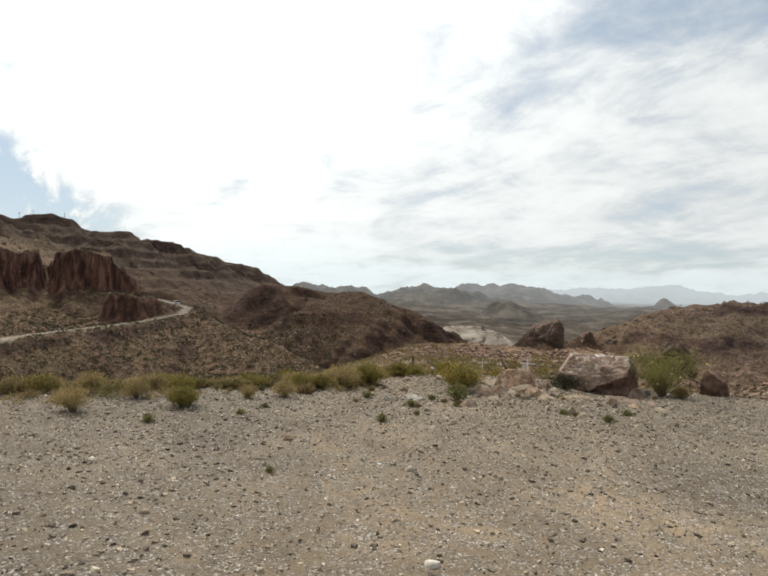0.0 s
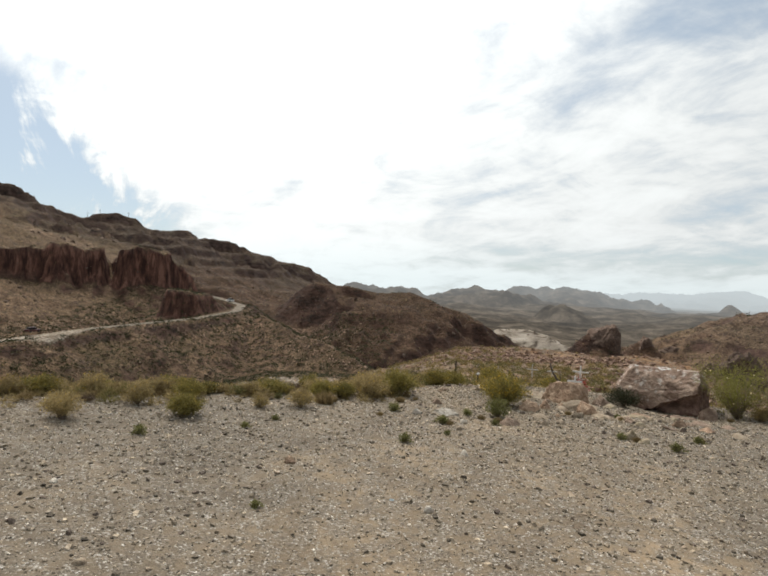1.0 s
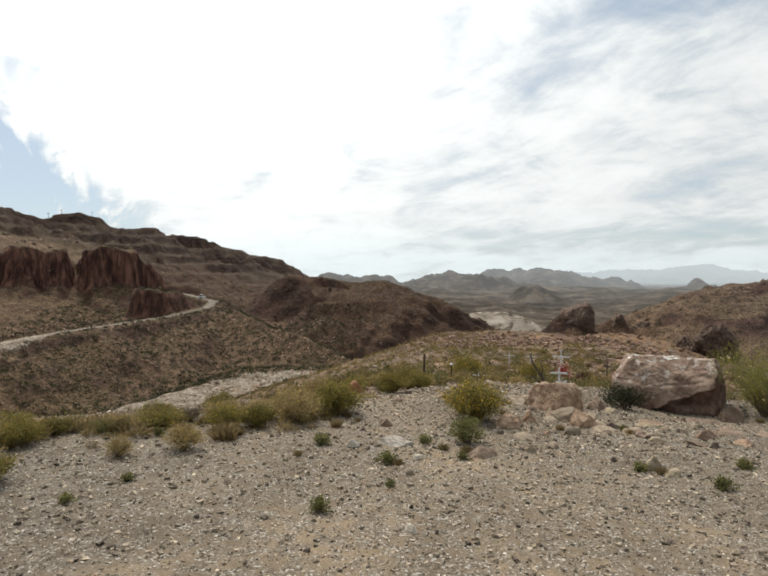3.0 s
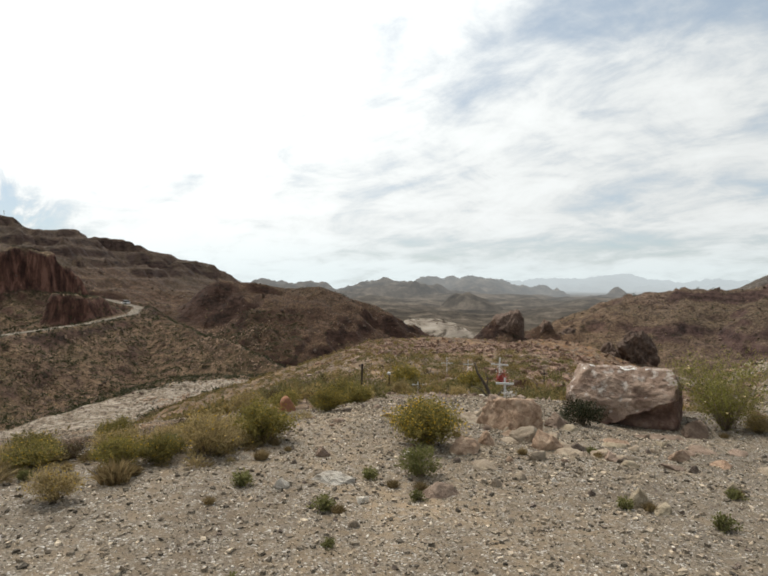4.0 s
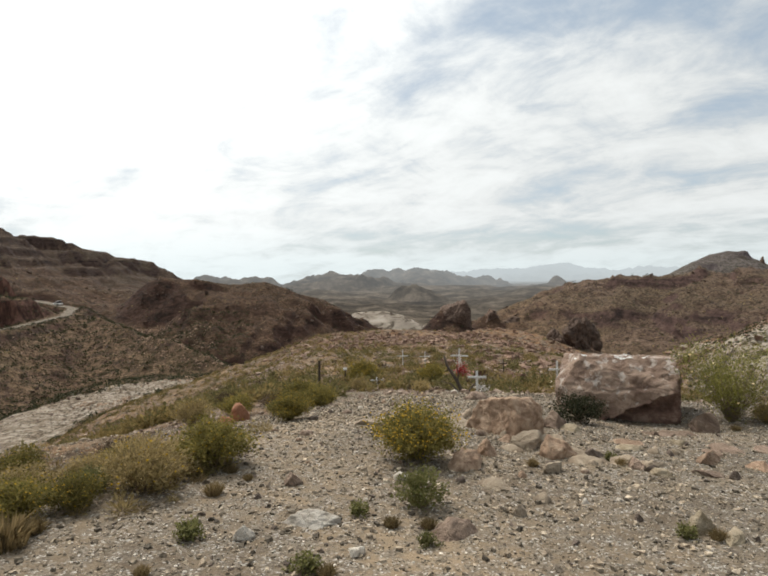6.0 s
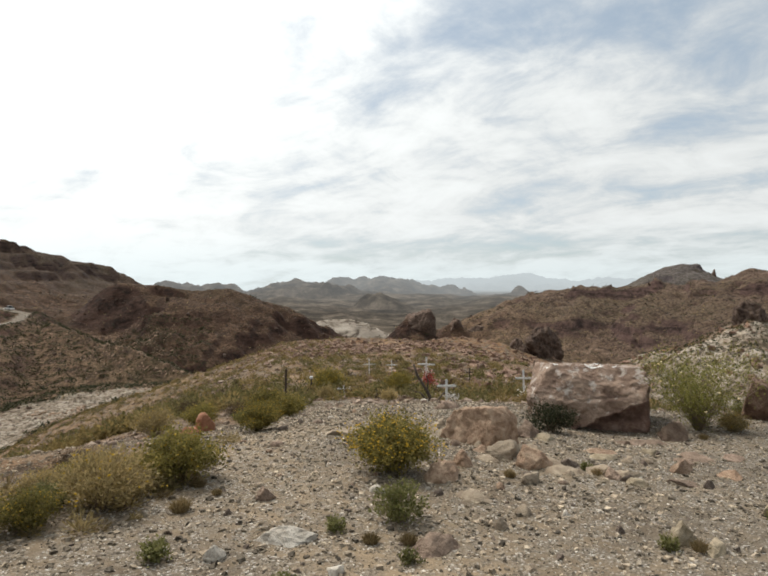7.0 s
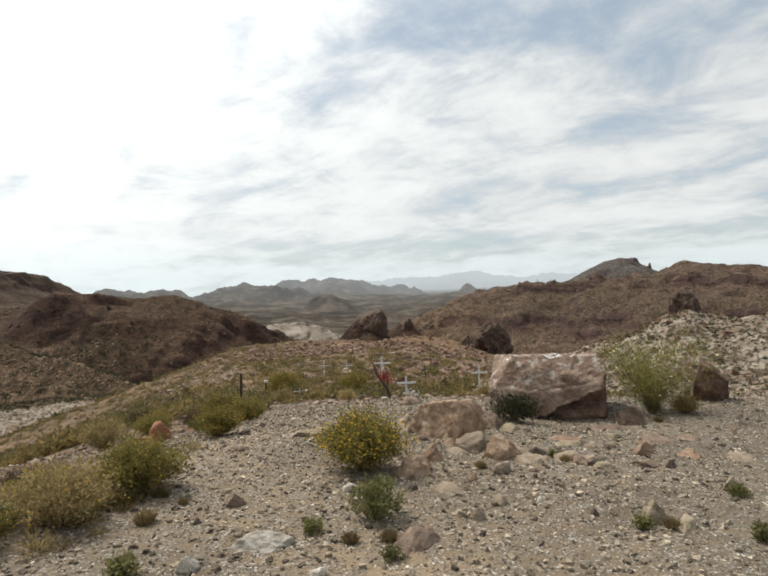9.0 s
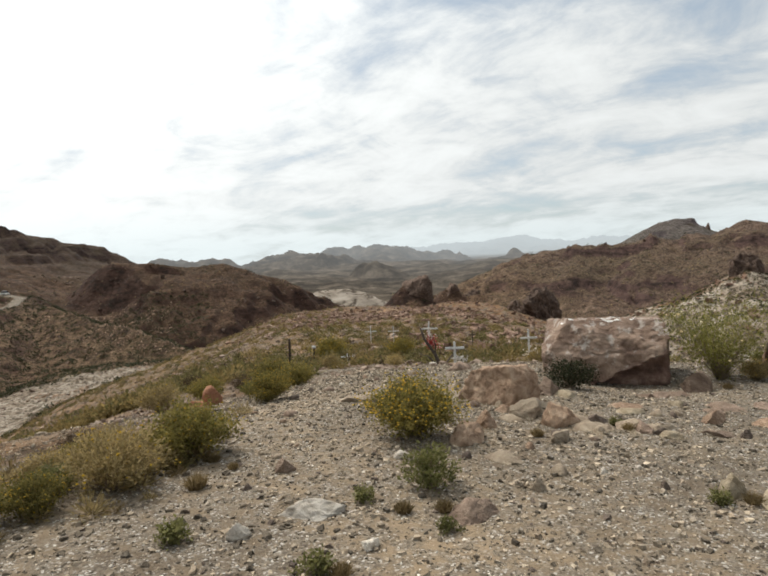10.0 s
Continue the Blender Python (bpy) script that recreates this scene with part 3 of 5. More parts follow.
BOULDER = stone_material("brown_rhyolite", (0.12, 0.08, 0.058), (0.25, 0.18, 0.132), (0.38, 0.30, 0.23), 2.6, 0.03)
def weathered_material():
    """Brown boulder with paler weathered blotches and a darker, redder broken underside."""
    mat, n = material("weathered_boulder")
    where = n.add("ShaderNodeTexCoord").outputs["Object"]
    tone = n.noise(where, 3.2, 9.0, 0.7, 0.4)
    colour = n.ramp(tone, [(0.36, (0.115, 0.07, 0.049)), (0.5, (0.225, 0.152, 0.109)), (0.62, (0.325, 0.236, 0.176))])
    stain = n.noise(n.vec("MULTIPLY", where, (2.2, 2.2, 7.0)), 1.0, 7.0, 0.65, 0.6)
    colour = n.mix(n.span(stain, 0.52, 0.66, 0.0, 0.45), colour, (0.15, 0.10, 0.078, 1))
    blotch = n.noise(n.vec("ADD", where, (7, 3, 1)), 6.5, 7.0, 0.68)
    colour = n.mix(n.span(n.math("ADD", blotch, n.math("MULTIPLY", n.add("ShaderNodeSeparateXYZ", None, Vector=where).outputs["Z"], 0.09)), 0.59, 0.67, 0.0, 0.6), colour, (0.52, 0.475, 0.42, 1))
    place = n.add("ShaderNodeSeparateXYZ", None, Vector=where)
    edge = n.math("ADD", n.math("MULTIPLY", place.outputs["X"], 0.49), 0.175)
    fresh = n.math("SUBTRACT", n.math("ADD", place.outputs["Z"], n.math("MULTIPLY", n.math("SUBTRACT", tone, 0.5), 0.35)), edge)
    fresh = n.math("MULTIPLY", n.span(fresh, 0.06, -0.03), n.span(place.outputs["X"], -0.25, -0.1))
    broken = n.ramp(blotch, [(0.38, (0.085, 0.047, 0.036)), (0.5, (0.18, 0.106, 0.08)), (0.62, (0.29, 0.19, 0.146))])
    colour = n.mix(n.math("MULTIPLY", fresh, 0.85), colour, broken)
    pits = n.noise(where, 30.0, 8.0, 0.78)
    normal = n.bump(pits, 1.0, 0.022, n.bump(stain, 1.0, 0.03))
    n.finish(n.surface(colour, 0.85, normal, Specular_IOR_Level=0.3))
    return mat


WEATHERED = weathered_material()
PINK = stone_material("pink_tuff", (0.2, 0.128, 0.083), (0.3, 0.203, 0.136), (0.39, 0.285, 0.2), 12.0, 0.012)
PALE = stone_material("pale_limestone", (0.2, 0.15, 0.105), (0.305, 0.243, 0.173), (0.405, 0.342, 0.262), 5.0, 0.012)
WHITE_STONE = stone_material("white_quartz_stone", (0.40, 0.35, 0.28), (0.56, 0.50, 0.42), (0.70, 0.64, 0.55), 6.0, 0.01)
DARK = stone_material("dark_basalt", (0.06, 0.044, 0.034), (0.115, 0.086, 0.066), (0.185, 0.142, 0.112), 4.0, 0.015)
ORANGE = stone_material("orange_sandstone", (0.25, 0.11, 0.06), (0.36, 0.17, 0.095), (0.45, 0.25, 0.155), 6.0, 0.008)
YELLOWISH = stone_material("yellow_stained_stone", (0.17, 0.13, 0.08), (0.27, 0.22, 0.15), (0.37, 0.315, 0.23), 5.0, 0.012)
GRAVEL = stone_material("mixed_gravel", (0.137, 0.107, 0.075), (0.234, 0.187, 0.132), (0.38, 0.316, 0.237), 20.0, 0.004, 0.8)
RED_ROCK = stone_material("red_brown_rock", (0.09, 0.05, 0.034), (0.18, 0.11, 0.075), (0.30, 0.2, 0.14), 4.0, 0.025)
RUBBLE = stone_material("red_brown_rubble", (0.05, 0.032, 0.024), (0.102, 0.067, 0.049), (0.168, 0.116, 0.086), 1.6, 0.06)


def stone(name, seed, x, y, size, mat, label, turn=0.0, tilt=0.0, sink=0.02, category="rock", group="", **shape):
    ob = new(name, rock_mesh(name, seed, size, **shape))
    ob.data.materials.append(mat)
    ob.matrix_world = pose(x, y, height(x, y) - sink, tilt, 0, turn)
    return tagged(ob, label, category, group)


def plain_material(name, colour, rough=0.6, metal=0.0, spread=0.25, scale=30.0):
    mat, n = material(name)
    where = n.add("ShaderNodeTexCoord").outputs["Object"]
    tone = n.noise(where, scale, 5.0, 0.6)
    low = tuple(c * (1 - spread) for c in colour)
    high = tuple(min(c * (1 + spread), 1.0) for c in colour)
    n.finish(n.surface(n.ramp(tone, [(0.3, low), (0.7, high)]), rough, n.bump(tone, 0.3, 0.002), Metallic=metal))
    return mat


def leaf_material(name, dark, light, through=0.45):
    mat, n = material(name)
    isle = n.add("ShaderNodeNewGeometry").outputs["Random Per Island"]
    chance = n.add("ShaderNodeObjectInfo").outputs["Random"]
    colour = n.ramp(isle, [(0.0, dark), (1.0, light)])
    colour = n.mix(1.0, colour, n.ramp(chance, [(0.0, (0.75, 0.72, 0.7)), (1.0, (1.2, 1.15, 1.1))]), "MULTIPLY")
    body = n.surface(colour, 0.75, Specular_IOR_Level=0.2)
    back = n.add("ShaderNodeBsdfTranslucent", None, Color=colour).outputs[0]
    n.finish(n.add("ShaderNodeMixShader", None, i0=through, i1=body, i2=back).outputs[0])
    return mat


STEM = plain_material("dry_twig", (0.17, 0.125, 0.08), 0.9)
GREY_LEAF = leaf_material("grey_green_leaf", (0.085, 0.082, 0.024), (0.27, 0.228, 0.072))
GREEN_LEAF = leaf_material("green_leaf", (0.095, 0.102, 0.035), (0.215, 0.212, 0.085))
TALL_LEAF = leaf_material("yellow_green_leaf", (0.12, 0.125, 0.03), (0.29, 0.275, 0.08))
OLIVE_LEAF = leaf_material("dark_olive_leaf", (0.022, 0.026, 0.012), (0.07, 0.075, 0.035), 0.15)
DRY_LEAF = leaf_material("dry_straw_leaf", (0.19, 0.15, 0.065), (0.42, 0.335, 0.165))
STRAW = leaf_material("dull_straw", (0.12, 0.092, 0.045), (0.27, 0.205, 0.105))
SLOPE_LEAF = leaf_material("yellowed_scrub_leaf", (0.135, 0.105, 0.044), (0.32, 0.245, 0.10))
SLOPE_GREEN = leaf_material("olive_scrub_leaf", (0.075, 0.071, 0.028), (0.19, 0.165, 0.07))
BROWN_LEAF = leaf_material("brown_dead_leaf", (0.05, 0.034, 0.022), (0.12, 0.085, 0.05), 0.2)
YELLOW = leaf_material("yellow_petal", (0.36, 0.23, 0.015), (0.56, 0.39, 0.04), 0.3)
CREAM = leaf_material("cream_seed_head", (0.55, 0.45, 0.22), (0.85, 0.78, 0.55), 0.4)


def diamonds(points, ways, sides, long, wide):
    """Small pointed leaves: four corners each."""
    tips = points + ways * long[:, None]
    mids = points + ways * (long * 0.5)[:, None]
    verts = np.stack([points, mids + sides * wide[:, None], tips, mids - sides * wide[:, None]], 1).reshape(-1, 3)
    faces = np.arange(len(verts)).reshape(-1, 4)
    return verts, faces.tolist()


def unit(v):
    return v / (np.linalg.norm(v, axis=-1, keepdims=True) + 1e-9)


def shrub(name, seed, wide, tall, stems, leaves, leaf_mat, leaf_long, leaf_wide, label, category="bush", flowers=0, flower_mat=None, flower_size=0.012, upright=0.5, start=0.3, one_side=0.0, thick=0.004):
    """A bush of bent stems from one root with single leaves along them, and flowers at the ends."""
    rng = np.random.default_rng(seed)
    root = new(name)
    turn = rng.uniform(0, math.tau, stems)
    lean = np.sqrt(rng.uniform(0.02, 1, stems))
    reach = rng.uniform(0.5, 1.08, stems) ** (0.6 if upright < 0.6 else 1.1)
    ends = np.stack([np.cos(turn) * lean * wide / 2, np.sin(turn) * lean * wide / 2, tall * (1 - (1 - upright) * lean**2)], 1) * reach[:, None]
    belly = ends * np.array([0.35, 0.35, 0.55]) + rng.normal(0, 0.04 * wide, (stems, 3))
    belly[:, 2] = np.maximum(belly[:, 2], 0.05 * tall)

    def on_stem(k, t):
        return (2 * t * (1 - t))[:, None] * belly[k] + (t * t)[:, None] * ends[k]

    verts, faces = [], []
    for k in range(stems):
        base = len(verts)
        for s in range(5):
            t = s / 4
            p = on_stem(np.array([k]), np.array([t]))[0] - (np.array([0, 0, 0.04]) if s == 0 else 0)
            size = thick * (1.15 - t)
            for c in range(3):
                a = c * math.tau / 3
                verts.append((p[0] + size * math.cos(a), p[1] + size * math.sin(a), p[2]))
        for s in range(4):
            for c in range(3):
                a, b = base + s * 3 + c, base + s * 3 + (c + 1) % 3
                faces.append((a, b, b + 3, a + 3))
    part("stem", mesh_of("stem", verts, faces), STEM, root)["kind"] = "stuff"
    k = rng.integers(0, stems, leaves)
    t = start + (1 - start) * np.sqrt(rng.uniform(0, 1, leaves))
    points = on_stem(k, t) + rng.normal(0, 0.035 * wide + 0.006, (leaves, 3))
    points[:, 2] = np.maximum(points[:, 2], 0.01)
    ways = unit(ends[k] * 0.6 + rng.normal(0, 0.35 * wide, (leaves, 3)) + np.array([0, 0, 0.15 * tall]))
    sides = unit(np.cross(ways, rng.normal(0, 1, (leaves, 3))))
    verts, faces = diamonds(points, ways, sides, leaf_long * rng.uniform(0.6, 1.3, leaves), leaf_wide * rng.uniform(0.6, 1.2, leaves))
    part("leaf", mesh_of("leaf", verts, faces), leaf_mat, root)["kind"] = "stuff"
    if flowers:
        k = rng.integers(0, stems, flowers)
        if one_side:
            k = np.argsort(ends[:, 0] + rng.normal(0, 0.25 * wide, stems))[: max(3, int(stems * (1 - one_side)))][rng.integers(0, max(3, int(stems * (1 - one_side))), flowers)]
        points = on_stem(k, rng.uniform(0.85, 1.12, flowers)) + rng.normal(0, 0.04 * wide, (flowers, 3))
        points[:, 2] = np.maximum(points[:, 2], 0.03)
        verts, faces = [], []
        for p in points:
            base, s = len(verts), flower_size * rng.uniform(0.7, 1.4)
            tip = rng.normal(0, 0.3, 3) * s
            ring = [(p[0] + s * math.cos(a), p[1] + s * math.sin(a), p[2] + s * 0.45 * math.sin(2.3 * a + p[0] * 90)) for a in np.arange(5) * math.tau / 5]
            verts += [tuple(p - np.array([0, 0, s * 0.8])), *ring, tuple(p + tip * 0.3 + np.array([0, 0, s * 0.5]))]
            for c in range(5):
                faces += [(base, base + 1 + (c + 1) % 5, base + 1 + c), (base + 6, base + 1 + c, base + 1 + (c + 1) % 5)]
        part("flower", mesh_of("flower", verts, faces), flower_mat, root)["kind"] = "stuff"
    return tagged(root, label, category)


def tuft(name, seed, wide, tall, blades, mat, label, category="grass"):
    """A clump of thin bent blades."""
    rng = np.random.default_rng(seed)
    turn, lean = rng.uniform(0, math.tau, blades), np.sqrt(rng.uniform(0, 1, blades))
    foot = np.stack([np.cos(turn), np.sin(turn), np.zeros(blades)], 1) * (lean * wide * 0.25)[:, None]
    tip = np.stack([np.cos(turn + rng.normal(0, 0.5, blades)) * lean * wide / 2, np.sin(turn + rng.normal(0, 0.5, blades)) * lean * wide / 2, tall * rng.uniform(0.5, 1.05, blades) * (1 - 0.45 * lean**2)], 1)
    mid = foot * 0.5 + tip * 0.5 + np.array([0, 0, 0.12 * tall])
    side = unit(np.cross(tip - foot, rng.normal(0, 1, (blades, 3)))) * (0.0035 * rng.uniform(0.6, 1.5, blades))[:, None]
    verts = np.stack([foot - side - (0, 0, 0.02), foot + side - (0, 0, 0.02), mid + side, mid - side, tip], 1).reshape(-1, 3)
    faces = []
    for b in range(0, len(verts), 5):
        faces += [(b, b + 1, b + 2, b + 3), (b + 3, b + 2, b + 4)]
    root = new(name)
    part("blade", mesh_of("blade", verts, faces), mat, root)["kind"] = "stuff"
    return tagged(root, label, category)


# the painted boulder
def big_boulder():
    from mathutils.bvhtree import BVHTree

    rng = random.Random(5)
    bm = bmesh.new()
    bmesh.ops.create_cube(bm, size=2)
    bmesh.ops.subdivide_edges(bm, edges=bm.edges[:], cuts=71, use_grid_fill=True)
    shift = Vector((3.3, 8.1, 1.7))
    for v in bm.verts:
        c = v.co
        p = c / (abs(c.x) ** 13 + abs(c.y) ** 13 + abs(c.z) ** 13) ** (1 / 13)
        n = c.normalized()
        p = Vector((p.x * 0.73, p.y * 0.52, p.z * 0.42))
        for plane, d in (
            (Vector((-0.05, -0.90, 0.44)).normalized(), 0.485), (Vector((0.06, -0.6, 0.8)).normalized(), 0.47), (Vector((-0.75, -0.25, 0.62)).normalized(), 0.64),
            (Vector((-0.02, 0.12, 1)).normalized(), 0.40), (Vector((-0.75, -0.65, -0.1)).normalized(), 0.73), (Vector((0.93, 0.1, 0.35)).normalized(), 0.74), (Vector((0.1, -0.8, -0.6)).normalized(), 0.60),
        ):
            over = p.dot(plane) - d
            if over > 0:
                p -= plane * over
        # the lower right part of the face has broken away under a rising ledge
        wave = 0.035 * noise.noise(p * 5 + shift) + 0.02 * noise.noise(p * 15 + shift)
        ledge = -0.19 + 0.43 * p.x + wave
        deep = ledge - p.z
        if p.y < 0.15 and deep > -0.03:
            under = max(0.0, min(1.0, deep / 0.022)) * (1 - 0.35 * max(0.0, min(1.0, (deep - 0.06) / 0.25))) * max(0.0, min(1.0, (p.x + 0.16) / 0.1))
            lip = max(0.0, 1 - abs(deep) / 0.03) * max(0.0, min(1.0, (p.x + 0.16) / 0.1))
            p.y += (0.19 * under - 0.03 * lip) * max(0.0, min(1.0, (0.15 - p.y) / 0.2))
        seam = abs(p.z - 0.06 - 0.2 * p.x - 0.06 * noise.noise(p * 5 + shift))
        p += n * (0.028 * noise.fractal(p * 3.2 + shift, 0.8, 2.0, 6) - 0.02 * abs(noise.noise(p * 7 + shift)) + 0.012 * noise.noise(p * 17 + shift) + 0.008 * noise.noise(p * 40 + shift) - 0.010 * max(0.0, 1 - seam / 0.02))
        v.co = Vector((p.x * 0.95, p.y, p.z * 1.07 + 0.385))
    tree = BVHTree.FromBMesh(bm)
    ob = new("boulder", mesh_from("boulder", bm, True))
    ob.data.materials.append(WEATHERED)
    # worn white paint strokes on the top
    paint = plain_material("worn_white_paint", (0.66, 0.64, 0.60), 0.8, 0, 0.35, 40.0)
    strokes = [[(-0.08, -0.10), (0.02, -0.19), (0.13, -0.17), (0.09, -0.08), (0.19, -0.11), (0.27, -0.16)], [(0.0, -0.22), (0.12, -0.24), (0.2, -0.22)], [(-0.40, -0.2), (-0.36, -0.28), (-0.32, -0.25)], [(-0.46, -0.24), (-0.43, -0.3)], [(0.3, -0.2), (0.36, -0.18)]]
    for line in strokes:
        pm, last = bmesh.new(), None
        for (ax, ay), (bx, by) in zip(line, line[1:]):
            count = 10
            for s in range(count + 1):
                t = s / count
                x, y = ax + t * (bx - ax), ay + t * (by - ay)
                d = Vector((bx - ax, by - ay)).normalized()
                w = 0.010 * (0.4 + rng.random())
                pair = []
                for q in (-w, w):
                    hit = tree.ray_cast(Vector((x - d.y * q, y + d.x * q, 2)), Vector((0, 0, -1)))
                    pair.append(pm.verts.new(hit[0] + hit[1] * 0.007))
                if last and s:
                    pm.faces.new((last[0], last[1], pair[1], pair[0]))
                last = pair
        part("paint_stroke", mesh_from("paint_stroke", pm), paint, ob, "worn white paint stroke")
    x, y = 4.33, 11.25
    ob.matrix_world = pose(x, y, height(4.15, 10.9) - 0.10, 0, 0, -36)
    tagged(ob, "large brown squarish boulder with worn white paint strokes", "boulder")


big_boulder()

# rocks round the boulder and on the pad
stone("rock", 11, 2.38, 10.15, (0.86, 0.62, 0.46), PINK, "rounded pink-brown rock beside the boulder", -30, sink=0.08, level=6, square=0.8, cuts=6, rough=0.07)
stone("rock", 12, 2.36, 9.56, (0.42, 0.30, 0.20), PALE, "pale angular rock at the foot of the pink rock", 20, sink=0.04)
stone("rock", 113, 2.50, 9.25, (0.38, 0.30, 0.22), PINK, "reddish broken rock among paler stones", -10, sink=0.04)
stone("rock", 14, 3.02, 10.3, (0.40, 0.28, 0.19), BOULDER, "flat brown rock beside the boulder", 15, sink=0.04)
stone("rock", 15, 1.70, 9.05, (0.42, 0.30, 0.17), PINK, "low pinkish slab under the yellow bush", 35, sink=0.04)
stone("rock", 16, 1.95, 9.35, (0.22, 0.2, 0.14), PINK, "small pink stone among the slabs", 0, sink=0.03)
stone("rock", 17, 2.62, 7.72, (0.20, 0.16, 0.15), YELLOWISH, "yellow-stained pale stone with grass beside it", 60, sink=0.03)
stone("rock", 18, 2.72, 7.58, (0.27, 0.11, 0.07), YELLOWISH, "pale yellow slab lying on the gravel", 35, sink=0.015)
stone("rock", 19, 3.66, 8.9, (0.25, 0.22, 0.13), PINK, "reddish stone half buried in gravel", 10, sink=0.04)
stone("rock", 20, 2.95, 8.95, (0.26, 0.2, 0.12), PALE, "pale flat stone half buried in gravel", -20, sink=0.04)
stone("rock", 21, 1.20, 7.85, (0.36, 0.26, 0.12), BOULDER, "brown slab in front of the green shrub", 25, sink=0.05)
stone("rock", 22, 0.45, 8.12, (0.40, 0.20, 0.09), WHITE_STONE, "long flat pale stone on the gravel", -8, sink=0.015)
stone("rock", 23, 0.10, 7.95, (0.15, 0.10, 0.08), WHITE_STONE, "white stone on the gravel", 30, sink=0.015)
stone("rock", 24, 0.66, 7.70, (0.10, 0.08, 0.06), WHITE_STONE, "small white stone on the gravel", 0, sink=0.01)
stone("rock", 25, 0.60, 6.32, (0.09, 0.15, 0.06), WHITE_STONE, "whitish stone on the gravel", 20, sink=0.01)
stone("rock", 26, 1.71, 8.10, (0.12, 0.10, 0.09), PALE, "pale stone on the gravel", 0, sink=0.02)
stone("rock", 27, 2.37, 7.90, (0.08, 0.07, 0.06), DARK, "dark stone on the gravel", 0, sink=0.01)
stone("rock", 28, 4.62, 10.12, (0.42, 0.32, 0.23), BOULDER, "grey-brown rock at the foot of the boulder", 10, sink=0.05)
stone("rock", 29, 6.4, 10.7, (0.95, 0.6, 0.64), RED_ROCK, "dark red-brown rock at the edge of the pad", 30, sink=0.08, level=5)
stone("rock", 30, 3.05, 8.75, (0.16, 0.08, 0.05), DARK, "thin dark stone on the gravel", 10, sink=0.01)
stone("rock", 31, 3.55, 8.5, (0.13, 0.09, 0.06), DARK, "small dark stone on the gravel", 0, sink=0.01)
stone("rock", 32, -0.34, 12.6, (0.25, 0.21, 0.25), ORANGE, "upright orange sandstone block among bushes", 10, sink=0.04, level=5, square=0.75, cuts=3, rough=0.08)
stone("rock", 33, -0.50, 12.45, (0.34, 0.26, 0.15), ORANGE, "low reddish rock behind the orange block", 10, sink=0.04)
stone("rock", 34, 3.52, 7.95, (0.13, 0.11, 0.12), YELLOWISH, "small tan stone beside a weed", 0, sink=0.015)
stone("rock", 35, 0.35, 8.75, (0.15, 0.12, 0.1), BOULDER, "dark brown stone on the gravel", 0, sink=0.02)
stone("rock", 36, 1.9, 10.4, (0.5, 0.3, 0.16), PALE, "flat ledge of pale rock", 5, sink=0.05)
stone("rock", 37, 3.95, 8.7, (0.3, 0.25, 0.12), PINK, "reddish flat rock half buried", 40, sink=0.05)
stone("rock", 38, 2.75, 12.0, (0.55, 0.4, 0.22), BOULDER, "low grey-brown rock below the crosses", 20, sink=0.08)
stone("rock", 61, 2.30, 8.85, (0.24, 0.18, 0.12), PALE, "pale flat stone below the reddish rock", 20, sink=0.03)
stone("rock", 62, 2.98, 8.86, (0.22, 0.17, 0.11), BOULDER, "brown flat stone half buried in gravel", 50, sink=0.03)
stone("rock", 63, 1.20, 10.5, (0.62, 0.34, 0.14), PALE, "low ledge of pale bedrock above the bush", 5, sink=0.05)
stone("rock", 64, 2.80, 9.2, (0.27, 0.18, 0.09), DARK, "thin grey slab beside the reddish rock", 5, sink=0.02)
half_buried = random.Random(91)
for k in range(22):
    x, y = half_buried.uniform(1.5, 4.6), half_buried.uniform(8.2, 10.4)
    wide = half_buried.uniform(0.14, 0.34)
    kind, tone = half_buried.choice(((PINK, "pinkish"), (PALE, "pale"), (BOULDER, "brown"), (YELLOWISH, "yellowish"), (BOULDER, "brown")))
    stone("rock", 200 + k, x, y, (wide * 1.15, wide * 0.8, 0.075), kind, f"{tone} flat rock half buried in the gravel", half_buried.uniform(0, 360), half_buried.uniform(-6, 6), 0.036, "rock", "half-buried flat rocks", level=4, cuts=8, rough=0.1)
stone("rock_pinnacle", 39, 42.0, 80.0, (8.4, 5.0, 4.6), RUBBLE, "dark red-brown rock pinnacle on the end of the spur", 30, sink=1.2, level=6, rough=0.16, cuts=14)
stone("rock_tower", 44, 55.3, 196.0, (16, 12, 11.5), RUBBLE, "dark rock tower rising from the lower slope", 20, sink=7.0, rough=0.13, cuts=9, square=0.75)
stone("rock_tower", 45, 90, 249, (12, 9, 7.5), RUBBLE, "low jagged rock tower on the lower slope", 50, sink=5.4, rough=0.2, cuts=10)
stone("rock_tower", 46, 101, 246, (12, 8, 5), RUBBLE, "small broken rock tower on the lower slope", 10, sink=3.4, rough=0.24, cuts=10)
stone("rock_outcrop", 47, 54.2, 56.2, (4.4, 3.6, 3.0), RUBBLE, "brown rock knob on top of the pale outcrop", 20, sink=0.9, rough=0.2, cuts=9)
stone("rock_outcrop", 48, 470, 497, (7, 6, 9), RUBBLE, "thin rock finger beside the dome", 0, sink=2, rough=0.2, cuts=6)
stone("rock_pinnacle", 40, 38.6, 81.5, (5.0, 3.0, 2.2), RUBBLE, "low dark rock beside the pinnacle", 70, sink=0.8, level=6, rough=0.16, cuts=14)

